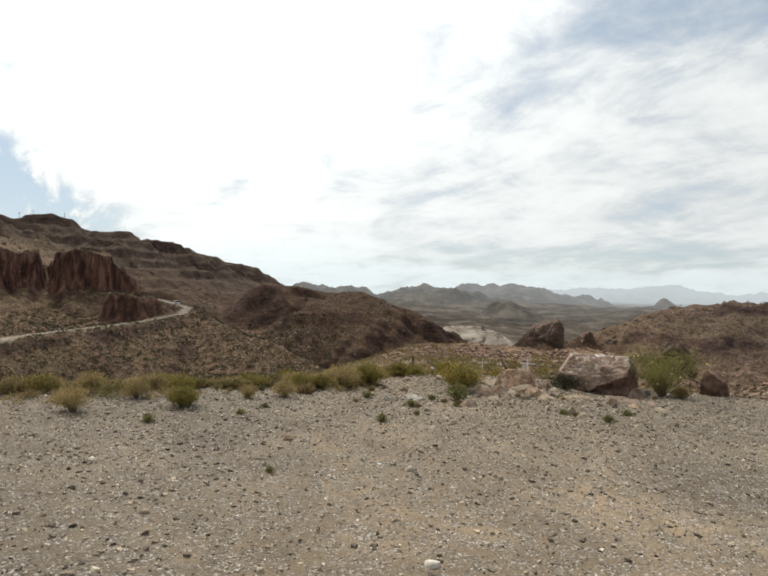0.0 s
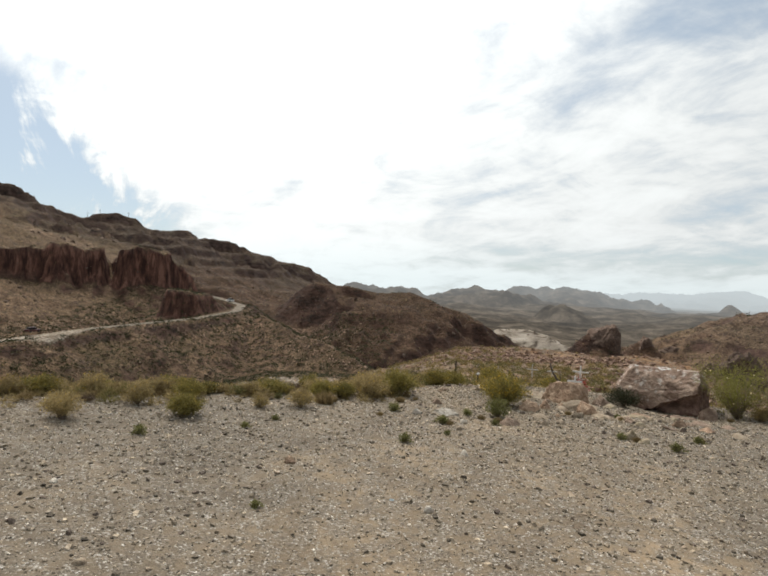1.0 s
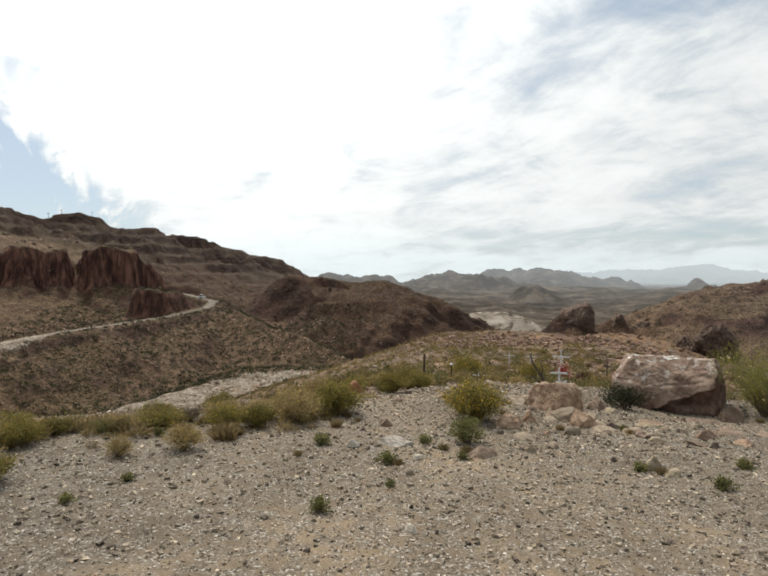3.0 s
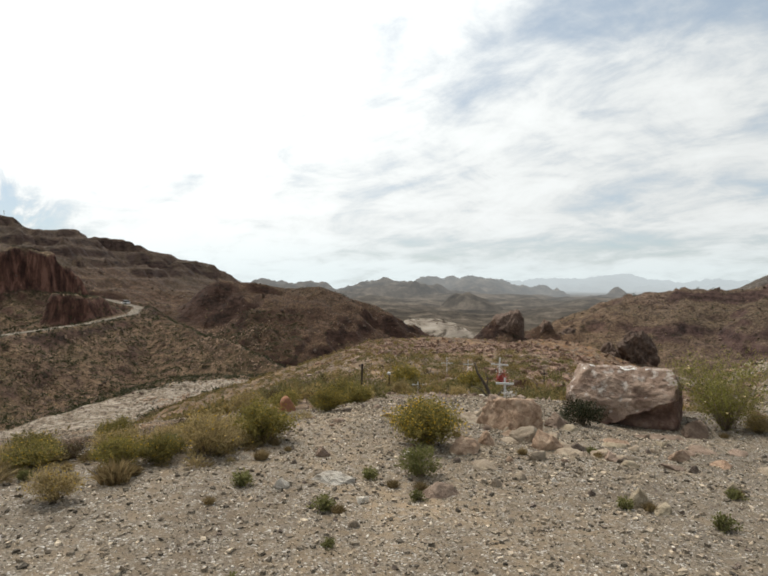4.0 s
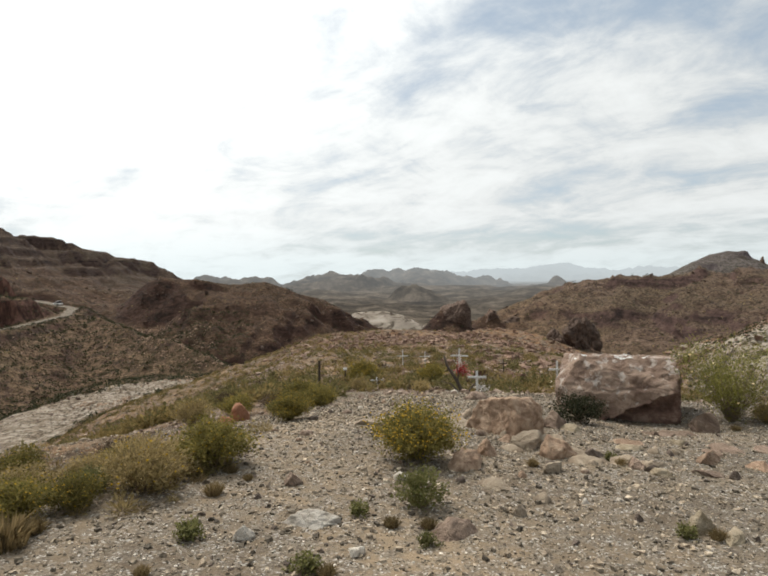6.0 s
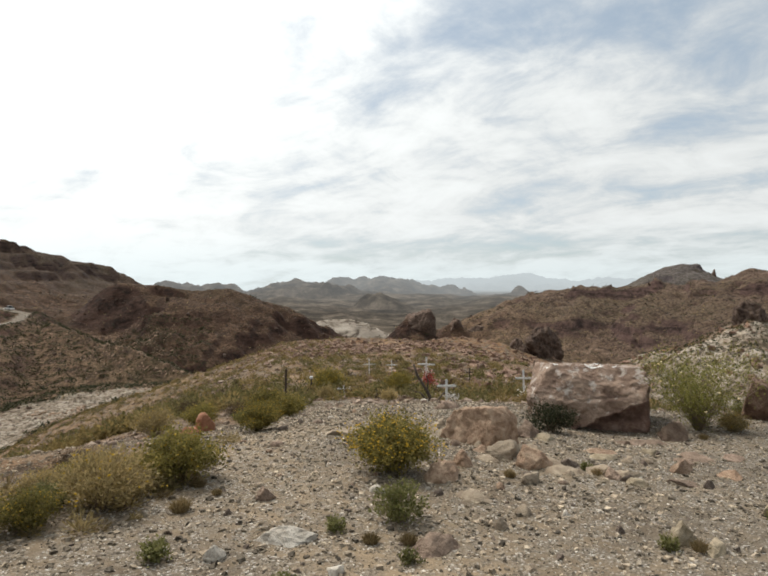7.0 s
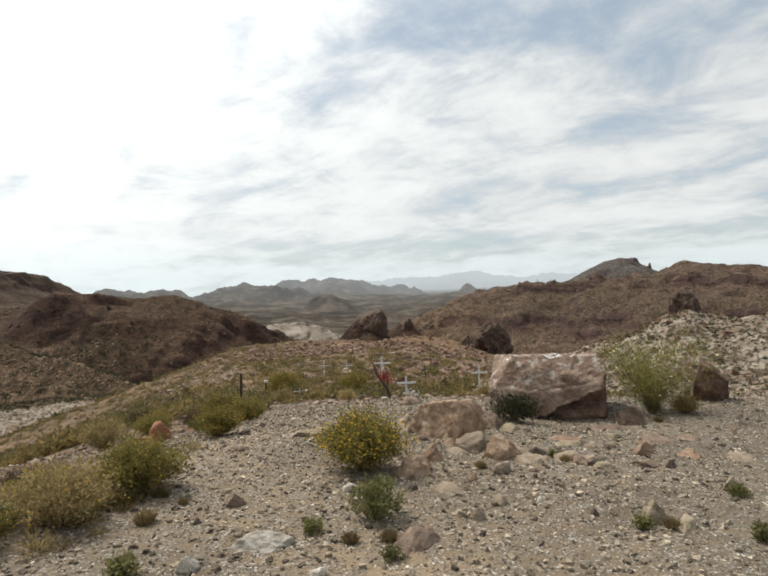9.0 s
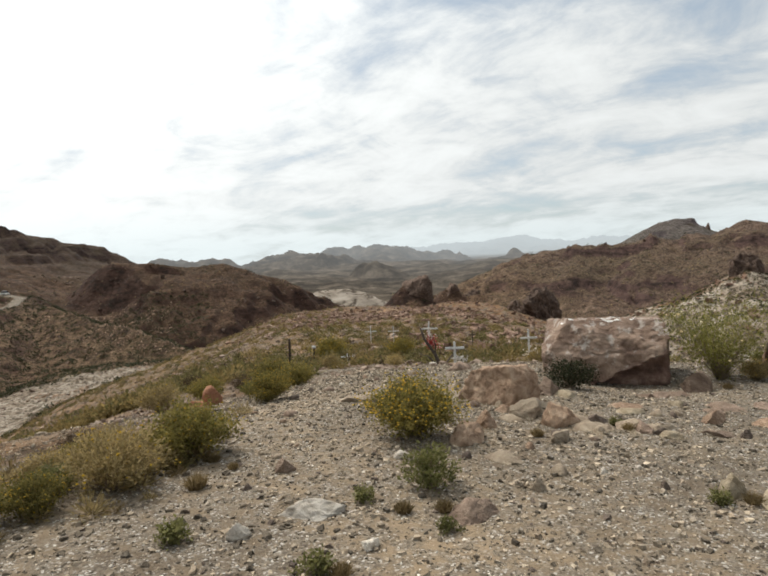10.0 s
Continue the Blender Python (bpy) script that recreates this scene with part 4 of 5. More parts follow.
loose = [rock_mesh("stone", 50 + k, (0.13, 0.10, 0.065), level=2, cuts=10, rough=0.1) for k in range(5)]
pick = random.Random(77)
for k in range(170):
    x, y = pick.uniform(-6, 7.5), pick.uniform(2.2, 13.0)
    if k % 2:
        x, y = pick.gauss(1.6, 1.0), pick.uniform(8.0, 15.0)
    if math.hypot(x - 4.3, y - 11.2) < 1.0:
        continue
    mat = pick.choice((PALE, BOULDER, PINK, DARK, WHITE_STONE, PALE, BOULDER, PALE))
    ob = new("loose_stone", loose[k % 5].copy())
    ob.data.materials.append(mat)
    size = pick.choice((0.35, 0.45, 0.6, 0.8, 1.1))
    ob.matrix_world = pose(x, y, height(x, y) - 0.012 * size, 0, 0, pick.uniform(0, 360)) @ Matrix.Scale(size, 4)
    tone = {PALE.name: "pale", BOULDER.name: "brown", PINK.name: "pinkish", DARK.name: "dark", WHITE_STONE.name: "whitish"}[mat.name]
    tagged(ob, f"{tone} angular loose stone lying on gravel", "stone", "loose stones on the pad")

# bushes
def set_bush(proto, x, y, size, turn, tall=1.0):
    return copy_thing(proto, pose(x, y, height(x, y) - 0.01, 0, 0, turn) @ Matrix.Diagonal((size, size, size * tall, 1)))


brittle = shrub("brittlebush", 1, 0.80, 0.46, 130, 12000, GREY_LEAF, 0.026, 0.007, "rounded brittlebush with grey-green leaves and yellow flowers", flowers=700, flower_mat=YELLOW, flower_size=0.0075, one_side=0.3)
brittle.matrix_world = pose(1.32, 9.22, height(1.32, 9.22) - 0.01, 0, 0, 15)
brittle_2 = shrub("brittlebush", 2, 0.70, 0.38, 100, 7000, GREY_LEAF, 0.027, 0.007, "spreading brittlebush with dry grey-green leaves", flowers=170, flower_mat=YELLOW, flower_size=0.0075)
brittle_2.matrix_world = pose(-0.23, 9.25, height(-0.23, 9.25) - 0.01)
green = shrub("shrub", 3, 0.40, 0.27, 40, 1500, GREEN_LEAF, 0.028, 0.007, "small green feathery shrub on gravel", upright=0.4)
green.matrix_world = pose(1.13, 8.25, height(1.13, 8.25) - 0.01)
dark_bush = shrub("shrub", 4, 0.62, 0.36, 60, 3000, OLIVE_LEAF, 0.024, 0.009, "dark olive leafy shrub against the boulder", upright=0.35)
dark_bush.matrix_world = pose(3.47, 10.62, height(3.47, 10.62) - 0.01)
straw = shrub("dry_bush", 5, 0.60, 0.40, 60, 3000, DRY_LEAF, 0.034, 0.006, "straw-coloured dry bush along the edge of the pad", upright=0.45, flowers=60, flower_mat=YELLOW, flower_size=0.008)
straw.matrix_world = pose(-0.62, 8.75, height(-0.62, 8.75) - 0.01)
brown = shrub("dead_bush", 6, 0.55, 0.32, 60, 2200, BROWN_LEAF, 0.022, 0.006, "brown leafless-looking dead bush on the slope")
brown.matrix_world = pose(-0.05, 15.6, height(-0.05, 15.6) - 0.01)
tall_bush = shrub("tall_bush", 7, 1.60, 1.02, 95, 8500, TALL_LEAF, 0.042, 0.0045, "tall sparse green bush with cream seed heads beside the boulder", upright=0.72, start=0.2, flowers=20, flower_mat=CREAM, flower_size=0.014, thick=0.005)
tall_bush.matrix_world = pose(5.2, 10.4, height(5.2, 10.4) - 0.02)
weed = shrub("weed", 8, 0.17, 0.10, 22, 420, GREEN_LEAF, 0.022, 0.006, "low green weed growing in the gravel", "weed", upright=0.3)
weed.matrix_world = pose(0.02, 6.5, height(0.02, 6.5) - 0.005)
grass = tuft("grass_tuft", 9, 0.36, 0.20, 320, STRAW, "dry straw-coloured grass tuft")
grass.matrix_world = pose(-1.1, 8.0, height(-1.1, 8.0))
tagged(set_bush(straw, 5.45, 10.15, 0.6, 40), "straw-coloured dry growth under the tall bush", "bush")

for x, y, size, kind, turn in (
    (-3.4, 6.15, 0.95, straw, 10), (-4.5, 6.75, 0.8, straw, 80), (-2.35, 6.65, 0.85, brittle_2, 50), (-3.05, 6.95, 0.85, straw, 120), (-1.32, 7.6, 0.8, straw, 200),
    (-0.95, 8.5, 0.75, brittle_2, 70), (0.32, 11.2, 0.7, brittle, 190), (-1.2, 8.35, 0.85, brittle_2, 30), (-2.1, 8.05, 0.6, straw, 60), (-1.72, 8.0, 0.45, green, 0),
    (-1.75, 7.35, 0.6, straw, 160), (-2.7, 7.5, 0.8, brittle_2, 200), (-3.8, 7.3, 0.9, straw, 20), (-5.3, 6.3, 1.0, straw, 140), (-6.2, 5.7, 1.0, brittle_2, 20), (-5.0, 5.7, 0.8, straw, 220),
    (-1.1, 9.8, 0.75, brown, 60), (-0.85, 9.4, 0.6, straw, 30), (-1.6, 9.3, 0.8, brittle_2, 130), 
    (0.55, 15.8, 1.4, brittle_2, 10), (1.0, 16.5, 0.9, straw, 40), (0.1, 14.2, 1.0, green, 80), (-0.6, 14.8, 1.0, brittle_2, 100), (0.75, 13.1, 0.9, brittle_2, 220),
    (-1.2, 14.0, 1.2, straw, 30), (-1.3, 19.2, 1.2, brown, 60),
    (5.2, 24.0, 1.5, brittle, 10), (5.9, 23.8, 1.3, green, 60), (2.85, 25.2, 1.9, brittle, 120), (2.2, 20.4, 1.1, straw, 40), (3.3, 21.5, 1.0, green, 40), (3.6, 18.8, 0.9, straw, 10), (6.0, 16.0, 1.0, straw, 70), (5.6, 13.4, 0.8, brittle_2, 30), (7.4, 16.2, 1.0, brittle_2, 90),
    (4.75, 10.95, 0.6, straw, 0), (5.45, 10.2, 0.6, straw, 80), (6.6, 11.2, 0.7, green, 30),
):
    set_bush(kind, x, y, size * (0.78 if x < -0.9 and y < 10 else 1.0), turn)
kinds = (straw, brittle_2, straw, brittle_2, green, straw, brown)
for k in range(30):
    x = -0.55 - 4.6 * k / 30 + pick.gauss(0, 0.12)
    y = 9.5 + 0.6 * x + pick.gauss(0.12, 0.22)
    kind = kinds[k % 7]
    set_bush(kind, x, y, pick.uniform(0.5, 0.85) * (1.25 if kind == green else 1.0), pick.uniform(0, 360), pick.uniform(0.5, 0.8))
for x, y, size, turn in ((-2.45, 5.9, 1.0, 0), (-1.62, 6.45, 0.7, 40), (0.74, 8.2, 0.95, 80), (-0.2, 8.0, 1.2, 120), (-1.42, 6.85, 0.7, 160), (0.4, 7.55, 1.1, 200), (2.98, 7.3, 1.1, 20), (2.5, 7.65, 0.9, 60), (3.45, 7.85, 0.9, 0), (0.45, 7.0, 0.6, 300), (1.05, 7.75, 0.8, 10), (2.9, 9.05, 0.8, 30), (-0.9, 4.6, 0.6, 60)):
    set_bush(weed, x, y, size, turn)
for k in range(44):
    x = pick.uniform(-6.5, 0.2)
    y = 9.2 + 0.25 * min(x, 0) + pick.gauss(-0.1, 0.6) - (0.5 if x < -1 else 0)
    copy_thing(grass, pose(x, y, height(x, y), 0, 0, pick.uniform(0, 360)) @ Matrix.Scale(pick.uniform(0.25, 0.5), 4))
for x, y in ((2.65, 7.6), (1.1, 7.95), (0.5, 7.5), (2.9, 8.9), (0.9, 8.0), (3.5, 7.9), (1.7, 9.6), (2.2, 9.0), (4.9, 10.0)):
    copy_thing(grass, pose(x, y, height(x, y), 0, 0, 40 * x) @ Matrix.Scale(0.36, 4))

# roadside crosses and posts
WHITE = plain_material("weathered_white_paint", (0.55, 0.55, 0.53), 0.6, 0, 0.15)
IRON = plain_material("rusty_dark_iron", (0.055, 0.042, 0.035), 0.7, 0.6)
RED_CLOTH = leaf_material("faded_red_cloth", (0.28, 0.03, 0.035), (0.5, 0.10, 0.09), 0.2)
PINK_CLOTH = leaf_material("pink_cloth", (0.5, 0.22, 0.25), (0.75, 0.45, 0.45), 0.2)
WHITE_CLOTH = leaf_material("white_cloth", (0.6, 0.58, 0.55), (0.8, 0.78, 0.75), 0.2)


def bunch(seed, centre, spread, count, size):
    rng = np.random.default_rng(seed)
    points = np.array(centre) + rng.normal(0, 1, (count, 3)) * np.array(spread)
    ways = unit(rng.normal(0, 1, (count, 3)) + np.array([0, -0.4, 0.3]))
    sides = unit(np.cross(ways, rng.normal(0, 1, (count, 3))))
    verts, faces = diamonds(points, ways, sides, size * rng.uniform(0.6, 1.4, count), size * 0.4 * rng.uniform(0.7, 1.3, count))
    return mesh_of("flowers", verts, faces)


def cross(x, y, tall, span, thick, mat, label, turn=-15, lean=0.0, at=0.7):
    root = new("memorial_cross")
    bm = bmesh.new()
    box(bm, (thick, thick * 0.6, tall + 0.15), pose(0, 0, tall / 2 - 0.075), thick * 0.12)
    part("upright", mesh_from("upright", bm), mat, root)
    bm = bmesh.new()
    box(bm, (span, thick * 0.55, thick), pose(0, -thick * 0.6, tall * at), thick * 0.12)
    part("arm", mesh_from("arm", bm), mat, root)
    root.matrix_world = pose(x, y, height(x, y), 0, lean, turn)
    return tagged(root, label, "cross", "roadside memorial crosses")


main = cross(6.22, 24.1, 1.16, 0.62, 0.052, WHITE, "white wooden memorial cross hung with faded red flowers", -14, 2, 0.78)
part("red_flowers", bunch(1, (0.08, -0.12, 0.42), (0.11, 0.07, 0.15), 260, 0.07), RED_CLOTH, main, "faded red cloth flowers")["kind"] = "stuff"
part("pink_flowers", bunch(2, (0.22, -0.1, 0.25), (0.10, 0.06, 0.11), 120, 0.06), PINK_CLOTH, main, "pink cloth flowers")["kind"] = "stuff"
part("white_flowers", bunch(3, (0.02, -0.12, 0.66), (0.08, 0.05, 0.12), 90, 0.05), WHITE_CLOTH, main, "white cloth flowers")["kind"] = "stuff"
small = cross(3.70, 14.7, 0.40, 0.34, 0.04, WHITE, "small white memorial cross among dark sticks", -14, 0, 0.72)
part("white_flowers", bunch(4, (0.06, -0.06, 0.08), (0.07, 0.05, 0.04), 60, 0.05), WHITE_CLOTH, small, "white cloth flowers")["kind"] = "stuff"
far_cross = cross(7.62, 19.35, 0.78, 0.46, 0.05, WHITE, "white memorial cross with white flowers at its foot", -22, -1, 0.7)
part("white_flowers", bunch(5, (0.08, -0.08, 0.1), (0.09, 0.06, 0.07), 130, 0.07), WHITE_CLOTH, far_cross, "white cloth flowers")["kind"] = "stuff"
cross(5.42, 30.2, 0.8, 0.55, 0.035, WHITE, "thin white memorial cross on the brown slope", -10, 0, 0.68)
cross(6.04, 28.4, 0.72, 0.46, 0.032, WHITE, "thin white memorial cross beside a bush", -10, 0, 0.72)
cross(8.3, 25.1, 0.6, 0.3, 0.035, IRON, "small dark iron memorial cross", -10, 0, 0.72)
cross(2.95, 22.0, 0.35, 0.4, 0.04, WHITE, "low white memorial cross on pale stones", -10, 0, 0.75)


def branch(name, points, thick, mat, parent):
    """One bent, tapered, six-sided branch."""
    verts, faces = [], []
    for k, p in enumerate(points):
        size = thick * (1 - 0.6 * k / (len(points) - 1))
        for c in range(6):
            a = c * math.tau / 6
            verts.append((p[0] + size * math.cos(a), p[1] + size * 0.8 * math.sin(a), p[2] + size * 0.4 * math.sin(a + 1)))
    for k in range(len(points) - 1):
        for c in range(6):
            q, w = k * 6 + c, k * 6 + (c + 1) % 6
            faces.append((q, w, w + 6, q + 6))
    part(name, mesh_of(name, verts, faces + [tuple(range(len(verts) - 6, len(verts)))], True), mat, parent)


def branches(x, y):
    root = new("dead_branches")
    wood = plain_material("dark_dead_wood", (0.06, 0.045, 0.036), 0.9)
    for points, thick in (
        ([(0, 0, -0.1), (-0.12, 0.0, 0.2), (-0.30, 0.02, 0.48), (-0.36, 0.03, 0.68)], 0.035),
        ([(0, 0.02, -0.1), (0.16, 0.03, 0.12), (0.36, 0.05, 0.30), (0.46, 0.04, 0.34)], 0.03),
        ([(-0.12, 0, 0.18), (-0.10, -0.02, 0.36), (-0.14, -0.03, 0.5)], 0.016),
        ([(0.2, 0.03, 0.14), (0.36, 0.0, 0.12), (0.55, -0.02, 0.15)], 0.022),
        ([(-0.05, 0.05, -0.05), (-0.25, 0.04, 0.16), (-0.42, 0.05, 0.2)], 0.02),
    ):
        branch("branch", points, thick, wood, root)
    root.matrix_world = pose(x, y, height(x, y), 0, 0, -14)
    tagged(root, "dark bare dead branches stuck in the ground behind a cross", "branches")


branches(3.5, 14.85)


def post(x, y, tall, mat, label, cap=None):
    root = new("fence_post")
    bm = bmesh.new()
    box(bm, (0.05, 0.012, tall + 0.15), pose(0, 0, tall / 2 - 0.075), 0.003)
    box(bm, (0.012, 0.04, tall + 0.15), pose(0, 0.026, tall / 2 - 0.075), 0.003)
    part("shaft", mesh_from("shaft", bm), mat, root)
    if cap:
        bm = bmesh.new()
        box(bm, (0.11, 0.09, 0.07), pose(0, 0.01, tall + 0.03), 0.012)
        part("cap", mesh_from("cap", bm), cap, root, "white cap")
    root.matrix_world = pose(x, y, height(x, y), 2, 1, 10)
    tagged(root, label, "post")


post(0.98, 18.2, 0.86, IRON, "dark rusty iron post among bushes")
post(2.2, 24.6, 0.5, IRON, "short dark post with a white cap", WHITE)

# masts on the mesa
def mast(azimuth, elevation, reach, tall):
    root = new("radio_mast")
    bm = bmesh.new()
    bmesh.ops.create_cone(bm, cap_ends=True, segments=8, radius1=0.22, radius2=0.09, depth=tall + 3, matrix=pose(0, 0, tall / 2 - 1.5))
    part("pole", mesh_from("pole", bm), IRON, root)
    for high, wide in ((0.96, 1.1), (0.82, 1.5)):
        bm = bmesh.new()
        box(bm, (wide, 0.12, 0.16), pose(0, 0, tall * high), 0.02)
        part("antenna", mesh_from("antenna", bm), IRON, root)
    (x, y, _), = seen_from_pass([(azimuth, elevation, reach)])
    root.matrix_world = pose(x, y, height(x, y), 0, 0, 30)
    tagged(root, "thin dark radio mast on the mesa crest", "mast", "masts on the mesa")


mast(-33.6, 5.3, 560, 5.0)
mast(-32.6, 5.6, 560, 3.6)
mast(-30.2, 5.8, 565, 4.4)

# vehicles on the mountain road
GLASS = plain_material("dark_window_glass", (0.02, 0.022, 0.025), 0.1)
TYRE = plain_material("black_rubber", (0.02, 0.02, 0.02), 0.9)


def vehicle(name, x, y, z, turn, colour, label, size=(4.4, 1.8), roof=0.62):
    paint = plain_material(name + "_paint", colour, 0.35)
    root = new(name)
    long, wide = size
    bm = bmesh.new()
    box(bm, (long, wide, 0.62), pose(0, 0, 0.66), 0.12)
    part("body", mesh_from("body", bm), paint, root)
    bm = bmesh.new()
    box(bm, (long * 0.55, wide * 0.88, roof), pose(-long * 0.06, 0, 0.97 + roof / 2 - 0.02), 0.16)
    part("cabin", mesh_from("cabin", bm), GLASS, root, "dark window band")
    bm = bmesh.new()
    box(bm, (long * 0.48, wide * 0.82, 0.07), pose(-long * 0.06, 0, 0.97 + roof), 0.03)
    part("roof", mesh_from("roof", bm), paint, root)
    for sx in (-0.31, 0.31):
        for sy in (-0.46, 0.46):
            bm = bmesh.new()
            bmesh.ops.create_cone(bm, cap_ends=True, segments=20, radius1=0.34, radius2=0.34, depth=0.22, matrix=pose(sx * long, sy * wide, 0.34, 90))
            part("wheel", mesh_from("wheel", bm), TYRE, root)
    root.matrix_world = pose(x, y, z, 0, 0, turn)
    tagged(root, label, "car")


vehicle("parked_car", -121.3, 161, -16.3, 80, (0.06, 0.012, 0.012), "dark red car standing on the mountain road")
vehicle("van", -111, 298, -8.9, 140, (0.75, 0.75, 0.73), "white van on the bend of the mountain road", (5.0, 2.0), 0.9)


# loose cover
def pebbles(name, seed, count, area, sizes, mat, label, category, keep=None):
    """Many small stones as one object: squashed blocks with shaken corners."""
    rng = np.random.default_rng(seed)
    x, y = area(rng, count)
    z, *shares = land(x, y)
    if keep is not None:
        ok = keep(rng, x, y, z, *shares)
        x, y, z = x[ok], y[ok], z[ok]
    m = len(x)
    s = sizes(rng, m, np.hypot(x, y - 5))
    base = np.array([(i, j, k) for k in (-0.55, 0.45) for i, j in ((-1, -1), (1, -1), (1, 1), (-1, 1))], float)
    corner = base[None] * rng.uniform(0.5, 1.0, (m, 1, 3)) * np.array([1, 0.85, 1]) + rng.normal(0, 0.24, (m, 8, 3))
    corner[:, 4:, :2] *= 0.78
    a = rng.uniform(0, math.tau, m)
    c, q = np.cos(a)[:, None], np.sin(a)[:, None]
    corner = np.stack([corner[..., 0] * c - corner[..., 1] * q, corner[..., 0] * q + corner[..., 1] * c, corner[..., 2]], -1)
    verts = corner * s[:, None, None] + np.stack([x, y, z + 0.12 * s], 1)[:, None]
    quad = np.array([(4, 5, 6, 7), (0, 1, 5, 4), (1, 2, 6, 5), (2, 3, 7, 6), (3, 0, 4, 7)])
    faces = (quad[None] + 8 * np.arange(m)[:, None, None]).reshape(-1, 4)
    mesh = bpy.data.meshes.new(name)
    mesh.from_pydata(verts.reshape(-1, 3).tolist(), [], faces.tolist())
    mesh.materials.append(mat)
    return tagged(new(name, mesh), label, category, kind="stuff")


def scrub(name, seed, count, area, sizes, leaves, mat, label, keep, leaf=0.2, slim=1.0):
    """Many small desert plants as one object, each a clump of leaves."""
    rng = np.random.default_rng(seed)
    x, y = area(rng, count)
    z, *shares = land(x, y)
    ok = keep(rng, x, y, z, *shares)
    x, y, z = x[ok], y[ok], z[ok]
    m = len(x)
    s = np.repeat(sizes(rng, m, np.hypot(x, y - 5)), leaves)
    foot = np.repeat(np.stack([x, y, z], 1), leaves, 0)
    way = unit(rng.normal(0, 1, (m * leaves, 3)) * np.array([1, 1, 0.6]) + np.array([0, 0, 0.55]))
    way[:, 2] = np.abs(way[:, 2])
    points = foot + way * (s * rng.uniform(0.05, 0.55, m * leaves))[:, None]
    side = unit(np.cross(way, rng.normal(0, 1, (m * leaves, 3))))
    verts, faces = diamonds(points, way, side, s * rng.uniform(0.5, 1.2, m * leaves) * leaf, s * rng.uniform(0.15, 0.35, m * leaves) * leaf * slim)
    mesh = bpy.data.meshes.new(name)
    mesh.from_pydata(verts.tolist(), [], faces)
    mesh.materials.append(mat)
    return tagged(new(name, mesh), label, "scrub", kind="stuff")


def pad_area(rng, count):
    return rng.uniform(-6.5, 7.5, count), rng.uniform(1.9, 14, count)


def fan(low, high):
    def area(rng, count):
        az = np.radians(rng.uniform(-47, 60, count))
        r = np.exp(rng.uniform(math.log(low), math.log(high), count))
        return r * np.sin(az), 5 + r * np.cos(az)

    return area


pebbles("gravel", 301, 170000, pad_area, lambda rng, m, r: 0.0046 * np.exp(rng.exponential(0.42, m)).clip(1, 5), GRAVEL, "grey and tan gravel strewn over the pad", "gravel", lambda rng, x, y, z, g, p, d: (g > rng.uniform(0, 1, len(x)) * 0.9) & (rng.uniform(0, 1, len(x)) < 0.5 + 0.5 * smooth(y + 2.0 * fbm(x, y, 3, 3, 0.5, 409), 3.5, 6.5)))
pebbles("rubble", 302, 16000, fan(9, 80), lambda rng, m, r: (0.008 + 0.0006 * r) * np.exp(rng.exponential(0.6, m)).clip(1, 6), BOULDER, "brown stones strewn over the slope", "rubble", lambda rng, x, y, z, g, p, d: z > -22)
pebbles("rubble", 303, 9000, fan(70, 480), lambda rng, m, r: 0.0012 * r * np.exp(rng.exponential(0.4, m)).clip(0.6, 3), RUBBLE, "dark boulders strewn over the mountainsides", "rubble", lambda rng, x, y, z, g, p, d: (np.hypot(x, y) > 150) & (g < 0.3))
pebbles("rubble", 304, 1500, lambda rng, n: (rng.normal(22, 9, n), rng.normal(72, 11, n)), lambda rng, m, r: rng.uniform(0.1, 0.42, m), RED_ROCK, "heap of red-brown broken rock on the spur", "rubble")
pebbles("rubble", 305, 15000, lambda rng, n: (rng.uniform(-175, -15, n), rng.uniform(90, 310, n)), lambda rng, m, r: rng.uniform(0.15, 0.6, m), PINK, "pale stones strewn over the hillside below the road", "rubble", lambda rng, x, y, z, g, p, d: (g < 0.3) & (z < -17) & (z > -29) & (fbm(x, y, 25, 3, 0.5, 405) > -0.02))
scrub("scrub", 316, 11000, lambda rng, n: (rng.uniform(38, 68, n), rng.uniform(22, 72, n)), lambda rng, m, r: rng.uniform(0.1, 0.3, m), 18, OLIVE_LEAF, "dark low bushes dotted over the pale outcrop", lambda rng, x, y, z, g, p, d: p > 0.15, 0.5)
near_scrub = lambda rng, x, y, z, g, p, d: (g < 0.6) & ((np.arctan2(x, y - 5) > -0.62) | (np.hypot(x, y) > 70)) & (z > -26) & (fbm(x, y, 14, 3, 0.5, 401) + 0.22 > rng.uniform(-0.3, 0.3, len(x)))
scrub("scrub", 311, 2000, fan(13, 120), lambda rng, m, r: rng.uniform(0.22, 0.75, m), 130, SLOPE_LEAF, "straw-coloured low scrub on the slope", near_scrub, 0.17)
scrub("scrub", 312, 1700, fan(13, 130), lambda rng, m, r: rng.uniform(0.22, 0.85, m), 130, SLOPE_GREEN, "grey-green low scrub on the slope", near_scrub, 0.17)
scrub("scrub", 313, 500, fan(14, 80), lambda rng, m, r: rng.uniform(0.12, 0.4, m), 40, BROWN_LEAF, "brown dead scrub on the slope", near_scrub, 0.4)
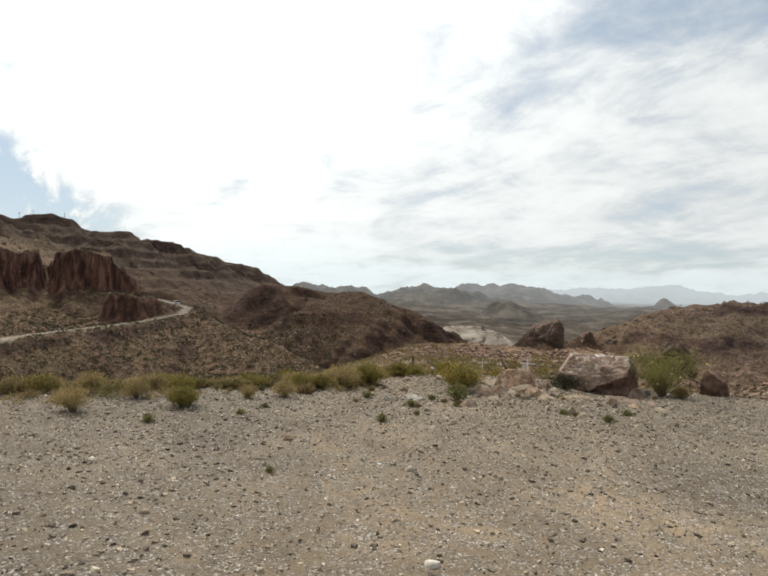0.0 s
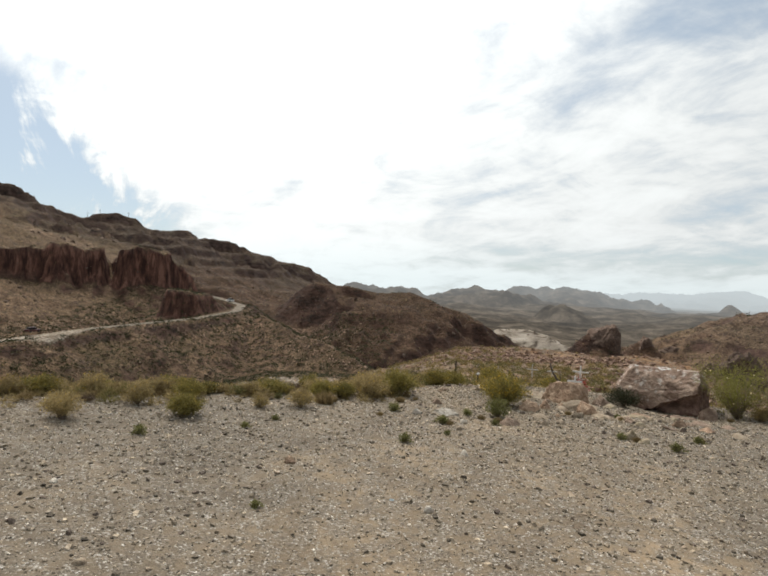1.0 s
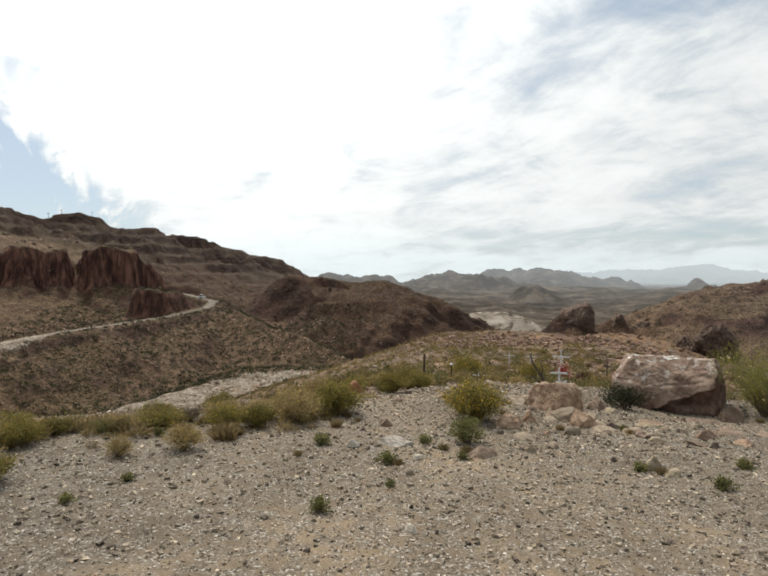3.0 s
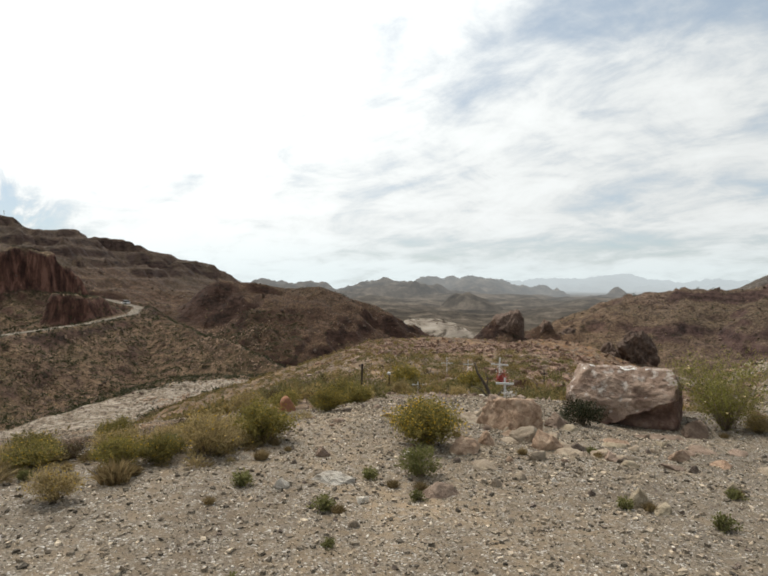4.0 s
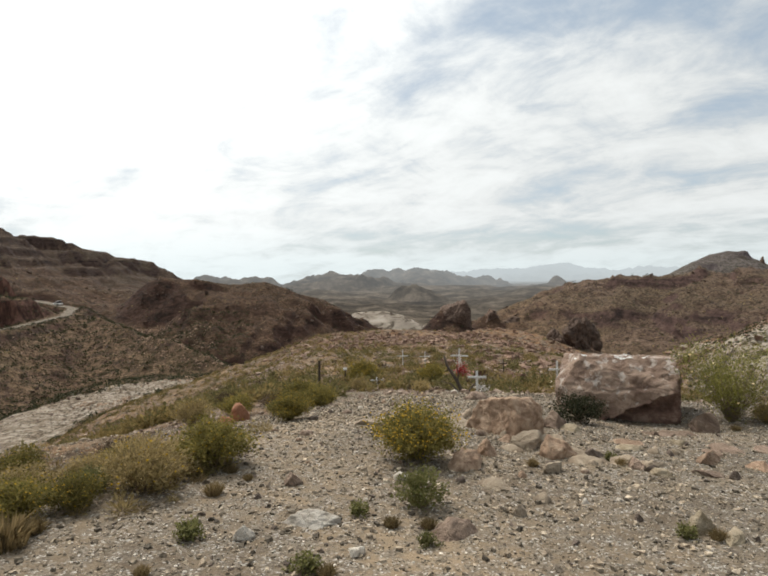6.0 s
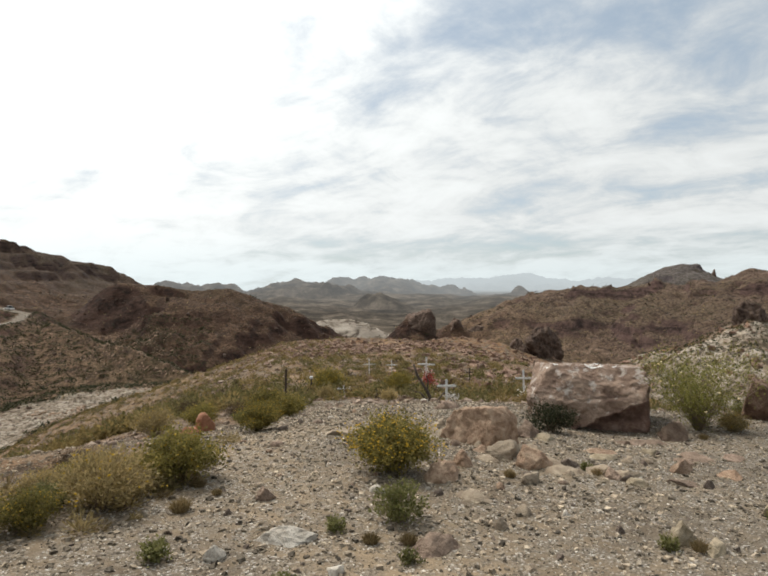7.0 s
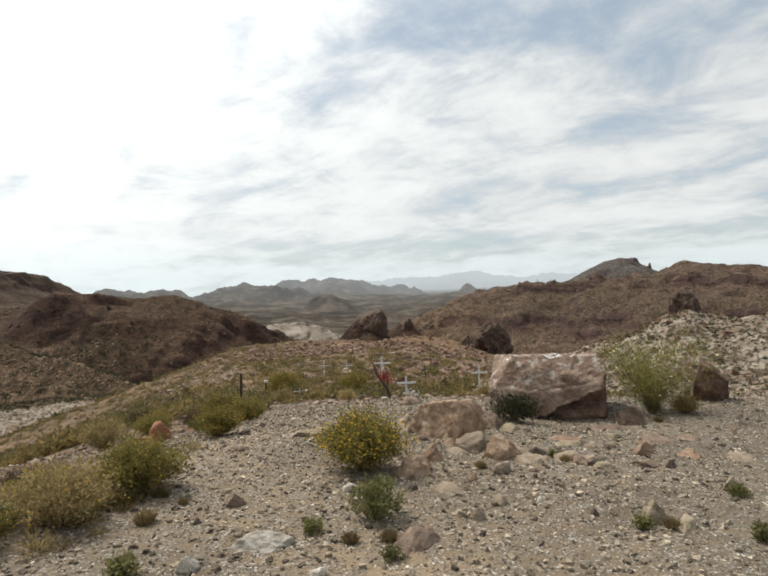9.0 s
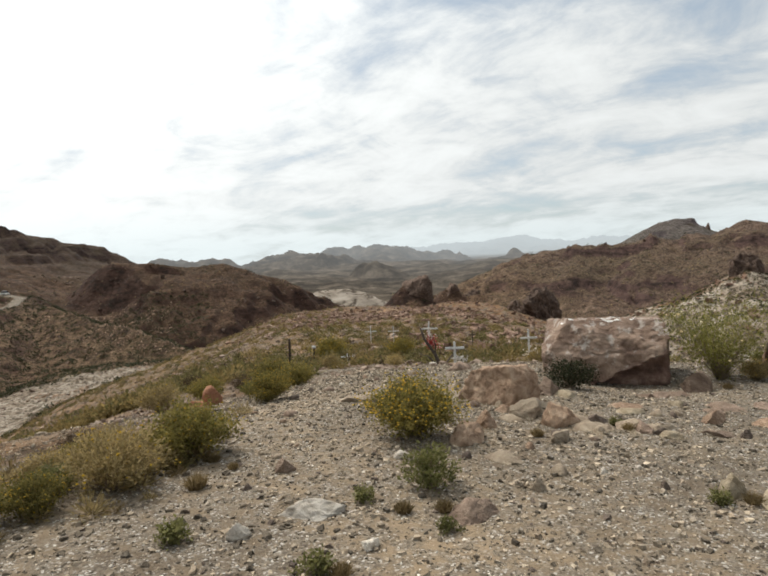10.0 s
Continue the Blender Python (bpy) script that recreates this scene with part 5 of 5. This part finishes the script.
scrub("scrub", 314, 15000, fan(60, 480), lambda rng, m, r: rng.uniform(0.5, 1.7, m), 14, OLIVE_LEAF, "dark desert bushes dotted over the mountainsides", lambda rng, x, y, z, g, p, d: (p < 0.9) & (g < 0.2) & (np.hypot(x, y) > 125), 0.35)
scrub("scrub", 315, 5000, fan(90, 480), lambda rng, m, r: rng.uniform(0.4, 1.1, m), 14, DRY_LEAF, "pale dry bushes dotted over the mountainsides", lambda rng, x, y, z, g, p, d: (p < 0.9) & (g < 0.2) & (np.hypot(x, y) > 125), 0.35)

broken = lambda rng, x, y, z, g, p, d: (g > 0.5) & (rng.uniform(-0.15, 0.35, len(x)) < fbm(x, y, 2.2, 4, 0.6, 421) + 0.12 * smooth(y, 3, 8))
pebbles("broken_stones", 321, 15000, pad_area, lambda rng, m, r: 0.0065 * np.exp(rng.exponential(0.45, m)).clip(1, 4), PALE, "pale angular broken stones strewn over the pad", "gravel", broken)
pebbles("broken_stones", 322, 6000, pad_area, lambda rng, m, r: 0.0065 * np.exp(rng.exponential(0.45, m)).clip(1, 4), DARK, "dark grey angular broken stones strewn over the pad", "gravel", broken)
pebbles("white_chips", 306, 14000, pad_area, lambda rng, m, r: rng.uniform(0.003, 0.011, m), WHITE_STONE, "white quartz chips scattered in the gravel", "gravel", lambda rng, x, y, z, g, p, d: g > 0.5)
pebbles("rubble", 307, 13000, lambda rng, n: (rng.normal(1.9, 1.3, n), rng.uniform(8.0, 19.0, n)), lambda rng, m, r: 0.006 * np.exp(rng.exponential(0.5, m)).clip(1, 4), GRAVEL, "brown broken stones on the worn path", "rubble", lambda rng, x, y, z, g, p, d: np.abs(x - 1.7 - 0.12 * (y - 10)) < 2.3)


def lip_area(rng, count):
    x = rng.uniform(-8.5, 0.2, count)
    return x, 9.4 + 0.6 * x + rng.normal(0.25, 0.42, count)


for seed, mat, count in ((321, DRY_LEAF, 380), (322, STRAW, 420), (323, SLOPE_GREEN, 160)):
    scrub("dry_grass", seed, count, lip_area, lambda rng, m, r: rng.uniform(0.07, 0.22, m), 160, mat, "low dry growth along the lip of the pad", lambda rng, x, y, z, g, p, d: fbm(x, y, 1.2, 3, 0.5, 411) > rng.uniform(-0.5, 0.35, len(x)), 0.3, 0.35)
pebbles("rubble", 308, 900, lambda rng, n: (rng.uniform(40, 66, n), rng.uniform(24, 70, n)), lambda rng, m, r: 0.11 * np.exp(rng.exponential(0.5, m)).clip(1, 5), RED_ROCK, "red-brown blocks lying on the pale outcrop", "rubble", lambda rng, x, y, z, g, p, d: p > 0.1)
flank = lambda rng, n: (rng.uniform(-50, 10, n), rng.uniform(24, 140, n))
bare = lambda rng, x, y, z, g, p, d: (g < 0.75) & (z > -31) & (p < 0.6)
pebbles("rubble", 309, 9000, flank, lambda rng, m, r: 0.04 * np.exp(rng.exponential(0.6, m)).clip(1, 5), BOULDER, "brown stones strewn over the flank of the spur", "rubble", bare)
scrub("scrub", 317, 1700, flank, lambda rng, m, r: rng.uniform(0.18, 0.46, m) * (0.6 + r / 60), 70, SLOPE_LEAF, "yellowed low scrub on the flank of the spur", bare, 0.22)
scrub("scrub", 318, 1100, flank, lambda rng, m, r: rng.uniform(0.18, 0.46, m) * (0.6 + r / 60), 70, SLOPE_GREEN, "olive low scrub on the flank of the spur", bare, 0.22)
scrub("scrub", 319, 9000, lambda rng, n: (rng.uniform(-165, -20, n), rng.uniform(135, 300, n)), lambda rng, m, r: rng.uniform(0.6, 1.8, m), 14, OLIVE_LEAF, "dark desert bushes dotted below the road", lambda rng, x, y, z, g, p, d: (g < 0.3) & (p < 0.7), 0.4)
pebbles("rubble", 310, 7000, lambda rng, n: (rng.normal(12, 9, n), rng.uniform(24, 95, n)), lambda rng, m, r: 0.07 * np.exp(rng.exponential(0.55, m)).clip(1, 5), RED_ROCK, "red-brown stones strewn over the spur", "rubble", lambda rng, x, y, z, g, p, d: fbm(x, y, 18, 3, 0.5, 415) > -0.1)
